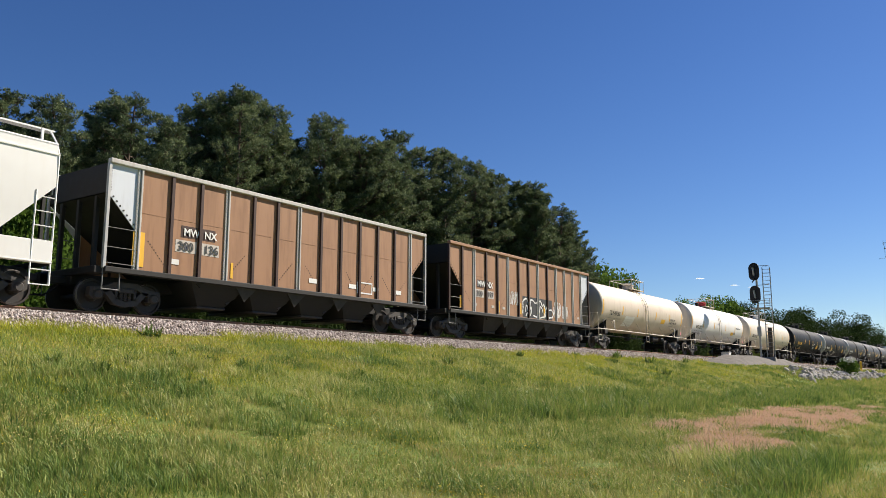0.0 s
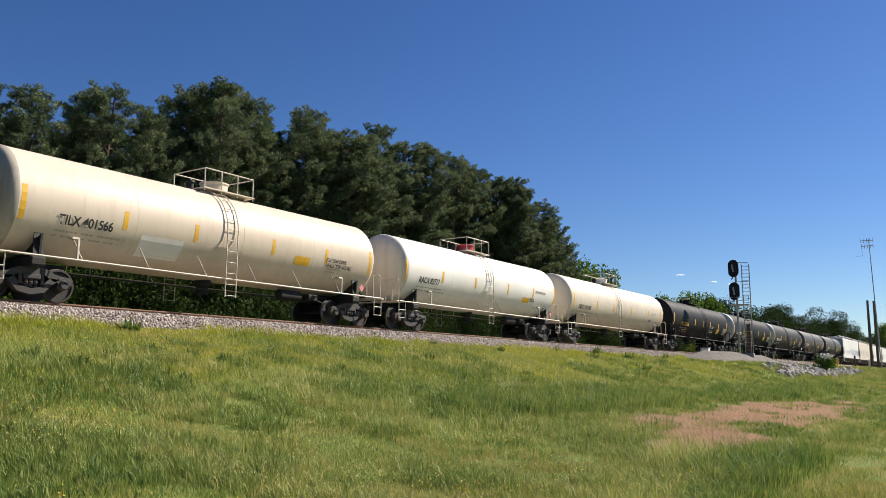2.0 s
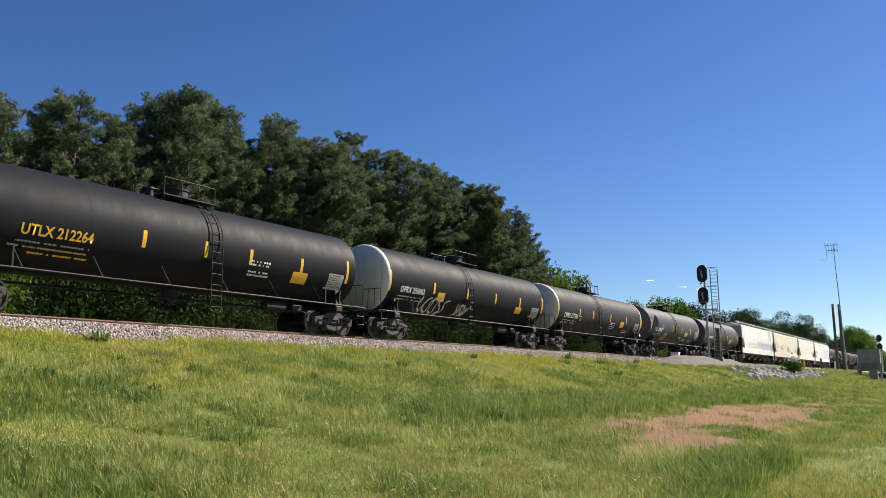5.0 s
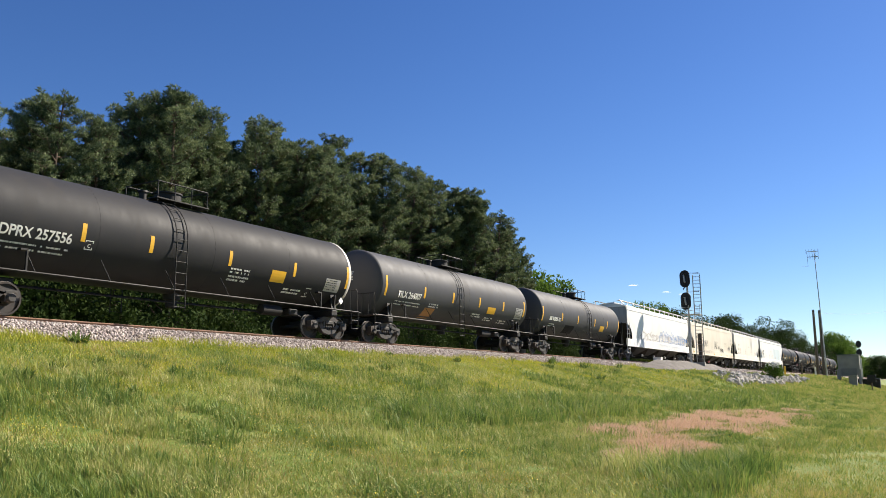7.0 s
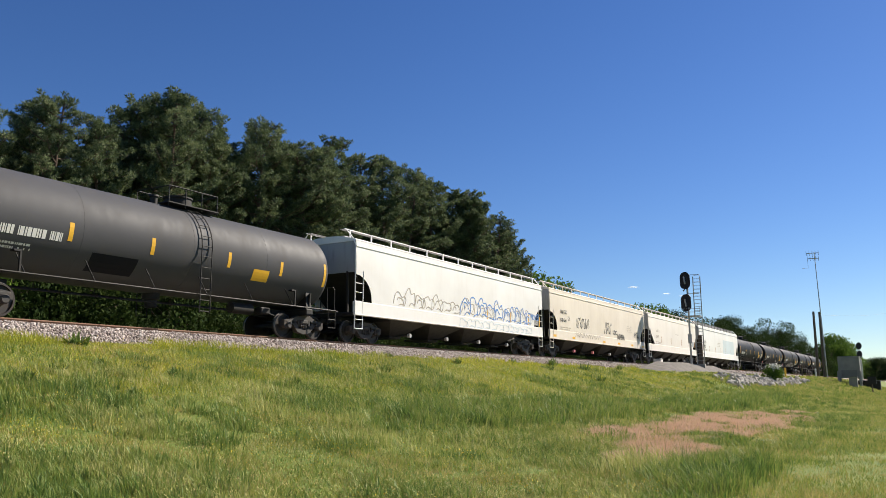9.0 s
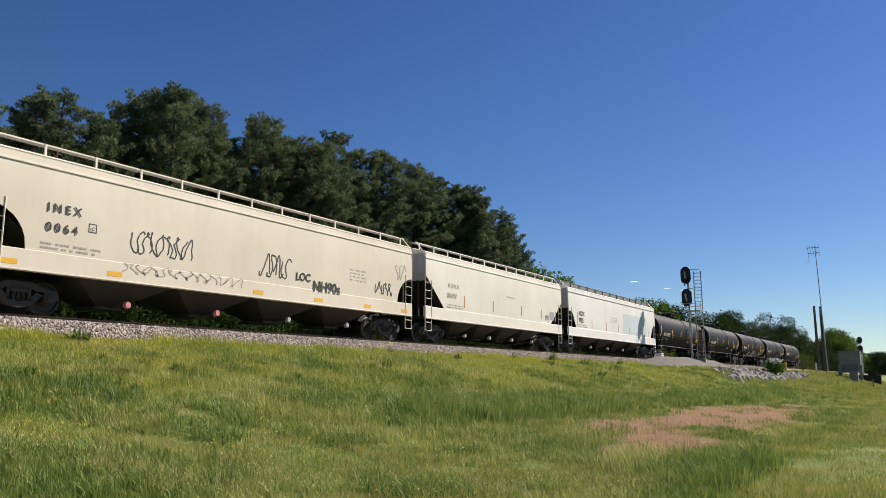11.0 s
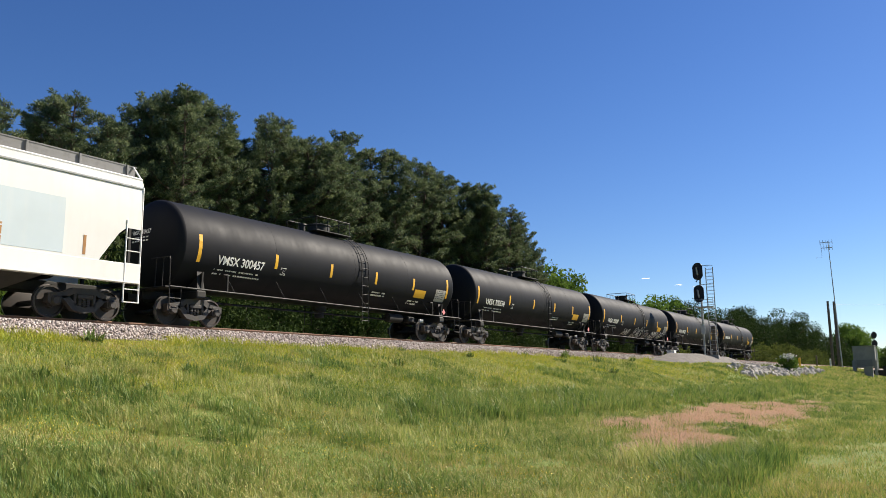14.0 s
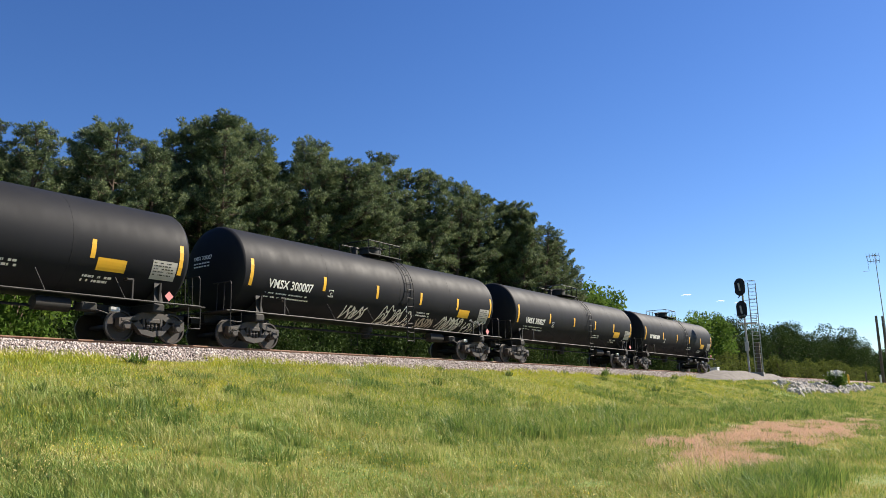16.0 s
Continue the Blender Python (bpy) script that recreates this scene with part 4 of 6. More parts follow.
def data_panel(c, surf, x0, x1, z0, z1):
    """Pale panel with rows of unreadable small print, in a square."""
    p = patch("data_panel", c, "panel_grey", x0, x1, z0, z1, surf, 0.007)
    small_print(p, "letter_black", x0 + 0.05, z1 - 0.09, max(2, int((z1 - z0 - 0.06) / 0.085)), (x1 - x0) * 0.8, lambda z: surf(z) - 0.004, 0.035, 0.085)


def stencil_box(c, surf, x, z, s=0.26, m="letter_white"):
    """A square outline with a letter C."""
    for a, b, d, e in ((0, s, 0, 0.025), (0, s, s - 0.025, s), (0, 0.025, 0, s), (s - 0.025, s, 0, s)):
        patch("stencil_line", c, m, x + a, x + b, z + d, z + e, surf, n=1)
    lettering("C", 0.14, m, c, x + 0.08, z + 0.06, surf)


def bubbles(parent, mat, x, z, w, h, surf, seed, n, r=0.028, hole=True):
    """Rounded spray-painted letter outlines that spell nothing."""
    rnd = random.Random(seed)
    bm = bmesh.new()
    for k in range(n):
        cw = w / n
        cx = x + cw * (k + 0.5) + rnd.uniform(-0.06, 0.06)
        hh = h * rnd.uniform(0.65, 1.0)
        j = lambda v: v + rnd.uniform(-0.09, 0.09)
        outer = [(j(-0.62), j(0.04)), (j(-0.55), j(0.45)), (j(-0.42), j(0.82)), (j(-0.1), j(0.95)), (j(0.15), j(0.7)), (j(0.42), j(0.74)), (j(0.6), j(0.4)), (j(0.5), j(0.08)), (j(0.1), j(0.12)), (j(-0.2), j(0.0))]
        inner = [(j(-0.25), j(0.3)), (j(-0.15), j(0.62)), (j(0.12), j(0.5)), (j(0.22), j(0.25))]
        for keys in [outer] + ([inner] if hole and k % 2 == 0 else []):
            pts = []
            ring = [keys[0]] + keys + [keys[-1]]
            for p, q, u, v in zip(ring, ring[1:], ring[2:], ring[3:]):
                for i in range(4):
                    t = i / 4
                    w0, w1, w2, w3 = -0.5 * t + t * t - 0.5 * t ** 3, 1 - 2.5 * t * t + 1.5 * t ** 3, 0.5 * t + 2 * t * t - 1.5 * t ** 3, 0.5 * t ** 3 - 0.5 * t * t
                    px, pz = (w0 * p[m] + w1 * q[m] + w2 * u[m] + w3 * v[m] for m in (0, 1))
                    pts.append((cx + cw * px, z + hh * max(pz, -0.02)))
            for (a, b), (e, d) in zip(pts, pts[1:]):
                t = Vector((e - a, d - b))
                m = Vector((-t.y, t.x)).normalized() * r * rnd.uniform(0.7, 1.3) if t.length > 1e-5 else Vector((r, 0))
                bm.faces.new([bm.verts.new((px, surf(pz) - 0.007, pz)) for px, pz in ((a + m.x, b + m.y), (a - m.x, b - m.y), (e - m.x, d - m.y), (e + m.x, d + m.y))])
    return put("graffiti", bm, mat, parent)


# the train, first car to last
c, f = covered_hopper(-9.4, 11.4, "hop_white", "white covered hopper car with rust streaks and ladders", notch=1.5, style="slope")
for x in (8.0, 5.2):
    patch("reflector_strip", c, "yellow", x, x + 0.12, 1.9, 2.75, f)
c, f = coal_hopper(11.4, 27.95, "brown ribbed open coal hopper with white end gusset", [("MW", -4.84, 2.42, 0.32, "letter_white"), ("NX", -4.08, 2.42, 0.32, "letter_white"), ("300", -5.02, 1.96, 0.37, "letter_black"), ("136", -4.08, 1.96, 0.37, "letter_black")])
for x, w in ((-4.92, 0.58), (-4.15, 0.5)):
    patch("mark_ground", c, "brown_rib", x, x + w, 2.36, 2.72, lambda z: -1.552, n=1)
for x, w in ((-5.1, 0.76), (-4.15, 0.66)):
    patch("number_ground", c, "number_ground", x, x + w, 1.9, 2.27, lambda z: -1.552, n=1)
for x in (-6.25, -3.0, -0.05, 6.35):
    patch("reflector_strip", c, "yellow", x - 0.28 * (x < -6), x + 0.1, 1.3, 1.3 + (1.0 if x < -6 or x > 6 else 0.5), f)
for x, w in ((-5.3, 0.35), (0.5, 0.4), (2.6, 0.4), (4.0, 0.35), (5.4, 0.35)):
    patch("stencil_patch", c, "letter_white", x, x + w, 1.5, 1.66, f, n=1)
for a, b, d, e in ((3.05, 3.95, 1.35, 1.4), (3.05, 3.95, 1.75, 1.8), (3.05, 3.1, 1.4, 1.75), (3.9, 3.95, 1.4, 1.75)):
    patch("stencil_line", c, "letter_white", a, b, d, e, f, n=1)
c, f = coal_hopper(27.95, 44.0, "brown ribbed open coal hopper with sprayed graffiti", [("MW", -4.85, 2.42, 0.38, "letter_white"), ("NX", -4.05, 2.42, 0.38, "letter_white")])
flat = lambda z: -1.552
for t, x in (("300", -4.95), ("197", -3.98)):
    lettering(t, 0.36, "letter_black", c, x, 1.96, f)
for x, w in ((-4.85, 0.56), (-4.1, 0.5)):
    patch("mark_ground", c, "brown_rib", x, x + w, 2.36, 2.72, flat, n=1)
for x, w in ((-5.02, 0.76), (-4.05, 0.66)):
    patch("number_ground", c, "number_ground", x, x + w, 1.9, 2.27, flat, n=1)
for x, z in ((-6.3, 1.3), (-3.0, 1.3), (-0.9, 1.35), (1.6, 1.35)):
    patch("reflector_strip", c, "yellow", x, x + 0.14, z, z + 0.55, f)
for x in (-5.1, -3.6, -2.6, 5.6):
    patch("stencil_patch", c, "number_ground", x, x + 0.24, 1.48, 1.6, f, n=1)
scribble(c, "letter_white", -1.85, 1.75, 0.8, 0.75, f, 9, 0.022, 5)
patch("sprayed_block", c, "letter_black", -0.62, 2.55, 1.24, 2.3, flat, n=1)
bubbles(c, "letter_white", -0.6, 1.3, 3.1, 1.0, f, 5, 4, 0.035, True)
scribble(c, "letter_white", 2.75, 1.35, 0.75, 0.95, f, 11, 0.022, 5)
patch("faded_patch", c, "number_ground", 3.75, 4.4, 1.55, 2.1, flat, n=1)
scribble(c, "letter_white", 3.75, 1.35, 0.65, 0.7, f, 12, 0.02, 4)

STRIPS = (-7.63, -4.08, -0.99, 1.97, 4.82, 7.72)
# The left head's colour carries its shade, so it is greyer than the side.
c, f = tank_car(44.0, 60.8, "cream", "cream weathered pressure tank car with pale railings", number="TILX 401566", num_mat="letter_black", num_x=-6.0, num_size=0.36, num_squash=0.85, ladder_x=-0.12, dome="cream", platform=0.3, rail_mat="cream_rail", rail_h=0.66, strips=(-7.0, -4.0, -1.5, 1.8, 4.5, 7.05), head=("left", "shaded_grimy_cream"), trim="steel_dark")
patch("yellow_label", c, "yellow", 2.9, 3.65, 2.0, 2.3, f)
patch("pale_patch", c, "white", -3.4, -1.9, 1.55, 2.15, f)
marks(c, f, 4.6, 2.0, False); placard(c, 6.5, 1.45)
for t, z in (("ETHYLENE OXIDE", 2.28), ("INHALATION HAZARD", 2.08)):
    lettering(t, 0.19, "letter_black", c, 4.5, z, f, squash=0.75)
c, f = tank_car(60.8, 77.2, "white", "white pressure tank car with red valve housing on top", number="RACX 82717", num_mat="letter_black", num_x=-6.09, num_size=0.36, num_squash=0.8, head=("left", "pale_head"), ladder_x=-0.15, dome="red", platform=-0.18, rail_mat="cream_rail", rail_h=0.66, strips=(-7.05, -4.3, -1.48, 1.7, 4.46, 7.0))
patch("yellow_label", c, "yellow", 3.4, 4.15, 1.92, 2.18, f)
lettering("PROPYLENE OXIDE", 0.17, "letter_black", c, 4.7, 2.5, f, squash=0.8)
data_panel(c, f, 4.2, 4.7, 2.0, 2.2); placard(c, 6.4, 1.45)
c, f = tank_car(77.2, 95.7, "tan", "tan pressure tank car with top platform and ladder", number="DBCX 201180", num_mat="letter_black", num_x=-6.99, num_size=0.36, num_squash=0.82, ladder_x=-0.73, dome="white", platform=-0.3, rail_mat="cream_rail", rail_h=0.66, strips=(-7.76, -4.3, -1.6, 1.6, 4.9, 7.47), end_mat="tan")
marks(c, f, 5.4, 2.5, False); data_panel(c, f, 5.2, 5.6, 1.9, 2.1)
c, f = tank_car(95.7, 114.05, "black", "glossy black tank car with yellow lettering", number="UTLX 212264", num_mat="yellow", num_x=-6.0, num_size=0.4, ladder_x=0.6, dome="black", platform=0.0, strips=(-7.63, -2.2, 0.2, 2.2, 4.8, 7.5))
small_print(c, "yellow", -5.6, 1.75, 2, 1.8, f)
patch("yellow_label", c, "yellow", 4.4, 5.2, 1.8, 2.2, f); data_panel(c, f, 6.4, 7.3, 1.75, 2.35); marks(c, f, 2.2, 2.3); marks(c, f, 2.2, 1.95)
c, f = tank_car(114.05, 131.9, "black", "black tank car with silver white head and graffiti", number="DPRX 250062", num_x=-6.8, num_size=0.36, ladder_x=-0.8, dome="black", platform=0, strips=STRIPS, head=("left", "pale_head"))
patch("yellow_label", c, "yellow", -3.7, -3.1, 1.9, 2.3, f)
scribble(c, "letter_white", -4.9, 1.3, 2.2, 0.75, f, 3, 0.03, 4)
scribble(c, "letter_white", -1.6, 1.35, 1.2, 0.6, f, 8, 0.03, 4)
patch("yellow_label", c, "yellow", 4.4, 5.1, 1.85, 2.2, f); data_panel(c, f, 6.4, 7.3, 1.75, 2.3)
c, f = tank_car(131.9, 150.05, "gray_black", "dull black tank car with silver white head", number="DPRX 257556", num_x=-6.88, num_size=0.39, ladder_x=-1.0, dome="black", platform=-0.4, strips=(-7.92, -4.45, -2.1, 1.2, 4.5, 7.73), head=("both", "pale_head"))
stencil_box(c, f, -4.35, 2.0); marks(c, f, 1.3, 2.1); marks(c, f, 1.3, 1.85)
patch("yellow_label", c, "yellow", 3.3, 4.05, 1.9, 2.32, f); data_panel(c, f, 6.4, 7.3, 1.85, 2.35); marks(c, f, 4.2, 1.7); placard(c, 7.25, 1.5, mat="letter_white"); stencil_box(c, f, 5.4, 1.55, 0.32)
c, f = tank_car(150.05, 167.2, "gray", "faded grey black tank car with orange plate", number="TILX 264807", num_x=-6.13, num_size=0.40, ladder_x=-0.5, dome="black", platform=-0.2, strips=(-7.1, -3.9, -1.2, 1.6, 4.4, 7.1))
patch("orange_plate", c, "rust_plate", -3.5, -2.6, 1.35, 1.8, f); marks(c, f, -3.3, 1.95)
patch("yellow_label", c, "yellow", 2.6, 3.5, 1.95, 2.3, f); data_panel(c, f, 6.0, 6.9, 1.9, 2.5); marks(c, f, 1.1, 1.8); marks(c, f, 2.6, 1.7); marks(c, f, 4.3, 1.65)
c, f = tank_car(167.2, 184.0, "gray", "faded grey black tank car with black painted patch", ladder_x=0.9, dome="black", platform=0.9, strips=(-7.1, -4.0, -1.2, 2.0, 4.6, 7.1))
small_print(c, "letter_white", -6.0, 2.15, 1, 1.9, f, 0.24); marks(c, f, -5.9, 1.9); patch("black_patch", c, "black", -3.2, -1.6, 1.5, 2.0, f); patch("yellow_label", c, "yellow", 3.2, 4.0, 1.9, 2.3, f)

c, f = covered_hopper(184.0, 204.15, "hop_white", "white covered hopper car with blue outline graffiti")
bubbles(c, "letter_grey", -6.5, 1.75, 5.6, 0.85, f, 31, 7, 0.022)
for x, w in ((-0.6, 4.6), (4.3, 3.5)):
    bubbles(c, "blue_spray", x, 1.72, w, 1.15, f, int(x * 10) + 80, 5, 0.030)
    bubbles(c, "letter_grey", x + 0.1, 1.75, w, 0.9, f, int(x * 10) + 90, 4, 0.016)
    bubbles(c, "pale_blue", x - 0.1, 1.16, w + 0.2, 0.46, f, int(x * 10) + 95, 6, 0.022, False)
bubbles(c, "blue_spray", 7.85, 2.05, 1.1, 0.42, f, 83, 5, 0.022)
for x in (2.2, 5.0, 7.4, 9.0):
    patch("reflector_strip", c, "yellow", x, x + 0.1, 1.7, 2.3, f)
data_panel(c, f, 8.3, 8.8, 1.75, 2.05)
c, f = covered_hopper(204.15, 225.1, "hop_cream", "cream covered hopper car with black graffiti tags", [("I N E X", -8.2, 2.78, 0.34), ("0 0 6 4", -8.2, 2.24, 0.34)])
stencil_box(c, f, -6.9, 2.38, m="letter_black")
scribble(c, "letter_black", -5.4, 1.95, 2.3, 0.8, f, 41, 0.02, 7)
scribble(c, "letter_grey", -5.6, 1.35, 4.8, 0.35, f, 46, 0.018, 12)
scribble(c, "letter_black", 0.1, 1.8, 1.4, 1.0, f, 42, 0.025, 4)
lettering("LOC", 0.42, "letter_black", c, 1.9, 1.95, f); lettering("NH90s", 0.58, "letter_black", c, 2.9, 1.62, f)
scribble(c, "letter_black", 7.0, 1.85, 1.2, 0.6, f, 44, 0.025, 5)
scribble(c, "letter_grey", 8.6, 2.6, 0.6, 0.8, f, 45, 0.03, 2)
small_print(c, "letter_grey", 5.2, 2.7, 4, 1.3, f, 0.05, 0.14)
for x in (-9.4, -6.2, -0.3, 3.0, 6.2, 9.0):
    patch("sill_reflector", c, "yellow", x, x + 0.5, 1.22, 1.36, f, n=1)
c, f = covered_hopper(225.1, 242.8, "hop_offwhite", "off-white covered hopper car with faded orange strips", notch=1.7, style="slope", number=[("A O K X", -6.2, 2.75, 0.30), ("206487", -6.3, 2.25, 0.32)], num_mat="letter_grey")
for x in (-4.6, -1.4, 2.2, 5.0, 7.2):
    patch("reflector_strip", c, "rust_plate", x, x + 0.1, 1.85, 2.45, f)
small_print(c, "letter_grey", 0.2, 2.8, 1, 1.4, f, 0.06); data_panel(c, f, 5.6, 6.2, 1.85, 2.15); patch("pale_patch", c, "hop_grey", 6.3, 7.0, 1.9, 2.4, f)
c, f = covered_hopper(242.8, 263.6, "hop_white", "clean white covered hopper car with pale blue patch", [("NCIX", -8.0, 2.52, 0.42), ("7932", -8.0, 2.06, 0.42)], walk_mat="dark", end_mat="hop_grey", notch=1.35, style="clipped")
patch("pale_blue_patch", c, "pale_blue", 1.3, 7.3, 1.72, 3.25, f, n=6)
for x in (-8.25, -5.55, -2.6, 0.1, 2.7, 5.5, 7.9):
    patch("reflector_strip", c, "rust_plate", x, x + 0.09, 1.75, 2.3 + 0.4 * (x < -8), f)
small_print(c, "letter_grey", -1.6, 2.75, 3, 1.6, f, 0.05, 0.16)

for i, (a, b, num) in enumerate(((263.6, 282.4, "VMSX 300457"), (282.4, 300.6, "VMSX 300534"), (300.6, 318.8, "VMSX 300007"), (318.8, 337.0, "VMSX 300027"), (337.0, 355.2, ""))):
    lab = ("black tank car with white lettering and yellow strips", "black tank car with yellow label and stencilled panel", "black tank car with white scrawled graffiti", "black tank car near the train's end", "last black tank car of the train")[i]
    c, f = tank_car(a, b, "black", lab, number=num, num_x=-6.82, num_size=0.40, ladder_x=1.08, dome="black", platform=-0.1 + 0.4 * (i == 2), strips=STRIPS)
    stencil_box(c, f, -3.8, 2.02); marks(c, f, 1.9, 1.85)
    patch("yellow_label", c, "yellow", 5.0, 5.9, 1.9, 2.25, f); marks(c, f, 4.7, 1.7)
    data_panel(c, f, 6.75, 7.6, 1.85, 2.4); placard(c, 7.3, 1.35)
    bm = bmesh.new(); box(bm, 5.55, 5.85, -1.3, -1.2, 0.78, 0.92, 0.01); put("release_valve_box", bm, "galv", c)
    if i == 2:
        scribble(c, "letter_white", -2.6, 1.35, 1.2, 0.5, f, 71, 0.03, 5)
        bubbles(c, "letter_white", -0.3, 1.3, 2.0, 0.75, f, 72, 5, 0.028)
        scribble(c, "letter_grey", 2.3, 1.3, 1.2, 0.4, f, 73, 0.035, 5)
        scribble(c, "letter_white", 3.9, 1.3, 1.7, 0.6, f, 74, 0.035, 6)
        scribble(c, "letter_white", 6.0, 1.3, 1.5, 0.6, f, 75, 0.035, 6)
    if not num:
        small_print(c, "letter_white", -6.8, 2.2, 1, 2.2, f, 0.26)


# ---- trees and bushes ----
def tris(centres, size_l, size_w, rng, flat=1.0, rise=0.15):
    """One thin random triangle at each centre."""
    n = len(centres)
    d = rng.normal(size=(n, 3)); d[:, 2] = d[:, 2] * flat + rise; d /= np.linalg.norm(d, axis=1)[:, None]
    e = np.cross(d, rng.normal(size=(n, 3))); e /= np.linalg.norm(e, axis=1)[:, None] + 1e-9
    l = (size_l * rng.uniform(0.6, 1.3, n))[:, None]
    w = (size_w * rng.uniform(0.6, 1.3, n))[:, None]
    return np.stack([centres - e * w, centres + e * w, centres + d * l], 1).reshape(-1, 3)


def pine(seed, h, base, spread):
    """Tall pine: bare tapering trunk, whorled limbs with twigs, each twig ending in a tuft of needles, gaps between."""
    rng = np.random.default_rng(seed)
    root = empty("pine_tree")
    bm = bmesh.new()
    lean = rng.normal(size=2) * 0.02
    axis = lambda u: Vector((lean[0] * h * u * u + 0.15 * math.sin(3 * u + seed), lean[1] * h * u * u, h * u))
    tube(bm, [axis(i / 9) - Vector((0, 0, 0.3 * (i == 0))) for i in range(10)], 0.24, 9, 0.05)
    cen = [(*(axis(0.99) + Vector((dx, dy, dz))), r) for dx, dy, dz, r in ((0, 0, 0.25, 0.24), (0.3, 0.1, -0.05, 0.26), (-0.28, 0.2, -0.15, 0.26), (0, -0.32, -0.3, 0.28), (0.1, 0.3, -0.45, 0.28))]
    nl = 54
    for i in range(nl):
        u = base + (0.97 - base) * (i + rng.uniform(-0.3, 0.5)) / nl
        az = i * 2.4 + rng.uniform(-0.6, 0.6)
        v = max(0.0, (u - base) / (1 - base))
        r = spread * (0.55 + 0.5 * min(1, v / 0.3)) * (1 if v < 0.35 else (1.0 - 0.78 * ((v - 0.35) / 0.65) ** 1.5)) * rng.uniform(0.4, 1.2)
        p0 = axis(u)
        up = rng.uniform(-0.05, 0.35) + 0.45 * v
        at = lambda k: p0 + Vector((math.cos(az) * r * k, math.sin(az) * r * k, r * up * k * k))
        tube(bm, [at(k) for k in (0, 0.35, 0.7, 1.0)], 0.05, 5, 0.014)
        side = Vector((-math.sin(az), math.cos(az), 0))
        for k in range(3 + int(3.6 * r)):
            q = 0.38 + 0.62 * (k + 1) / (3 + int(3.6 * r))
            b = at(q)
            tip = b + side * rng.uniform(0.25, 0.75) * (1 if k % 2 else -1) * (1.15 - 0.5 * q) + Vector((0, 0, rng.uniform(0.0, 0.35)))
            tube(bm, [b, tip], 0.016, 3, 0.008)
            cen.append((tip.x, tip.y, tip.z + 0.08, rng.uniform(0.17, 0.36)))
    put("trunk", bm, "bark", root)
    pts, out = [], []
    for x, y, z, r in cen:
        n = int(270 * r)
        o = rng.normal(size=(n, 3)); o /= np.linalg.norm(o, axis=1)[:, None]
        out.append(o.copy())
        o *= (r * rng.uniform(0.1, 0.9, n) ** 0.5)[:, None]; o[:, 2] *= 0.62
        pts.append(o + (x, y, z))
    c, d = np.concatenate(pts), np.concatenate(out)
    d = d + rng.normal(size=d.shape) * 0.45 + (0, 0, 0.45); d /= np.linalg.norm(d, axis=1)[:, None]
    e = np.cross(d, rng.normal(size=d.shape)); e /= np.linalg.norm(e, axis=1)[:, None] + 1e-9
    k = rng.uniform(0.7, 1.3, (len(c), 1))
    v = np.stack([c - e * 0.032 * k, c + e * 0.032 * k, c + d * 0.19 * k], 1).reshape(-1, 3)
    mesh_from("crown", v, np.arange(len(v)), 3, "needle", root)
    return root


def broadleaf(seed, h, w, mat="leaf", n=5200, low=0.12, name="broadleaf_tree", leaf=0.34, trunk=True):
    """Leafy tree or bush: stem, limbs and clumps of leaves with gaps."""
    rng = np.random.default_rng(seed)
    root = empty(name)
    bm = bmesh.new()
    tube(bm, [(0, 0, -0.3), (0.1, 0, h * 0.3), (0.0, 0.1, h * 0.6), (0.1, 0, h * 0.85)], 0.018 * h + 0.02, 7, 0.03)
    cl = []
    for i in range(26):
        a, u = i * 2.4 + rng.uniform(-0.4, 0.4), rng.uniform(low, 1.0)
        r = w * math.sqrt(max(0.05, 1 - ((u - 0.5) / 0.56) ** 2)) * rng.uniform(0.45, 1.0)
        p = Vector((math.cos(a) * r, math.sin(a) * r, h * u))
        tube(bm, [(0, 0, h * max(0.1, u - 0.3)), p * 0.6 + Vector((0, 0, h * (u - 0.1) * 0.4)), p], 0.012 * h * 0.4 + 0.012, 4, 0.01)
        cl.append((p, rng.uniform(0.25, 0.5) * w))
    put("trunk" if trunk else "stem", bm, "bark", root)
    pts = []
    for p, r in cl:
        o = rng.normal(size=(n // 26, 3)); o /= np.linalg.norm(o, axis=1)[:, None]
        o *= (r * rng.uniform(0.2, 1.0, len(o)) ** 0.45)[:, None]
        pts.append(o + np.array(p))
    v = tris(np.concatenate(pts), leaf, leaf * 0.42, rng)
    mesh_from("crown" if trunk else "foliage", v, np.arange(len(v)), 3, mat, root)
    return root


def plant(proto, x, y, h_scale, turn, label, category, group, w_scale=None):
    w = w_scale or h_scale
    m = pose(x, y, height(x, y), 0, 0, turn)
    ob = copy_thing(proto, m)
    ob.scale = (w, w, h_scale)
    return tagged(ob, label, category, group)


rnd = random.Random(7)
PINES = [pine(s, 19.0, b, w) for s, b, w in ((1, 0.38, 3.1), (2, 0.44, 2.7), (3, 0.32, 3.3), (4, 0.48, 2.6), (5, 0.40, 2.9))]
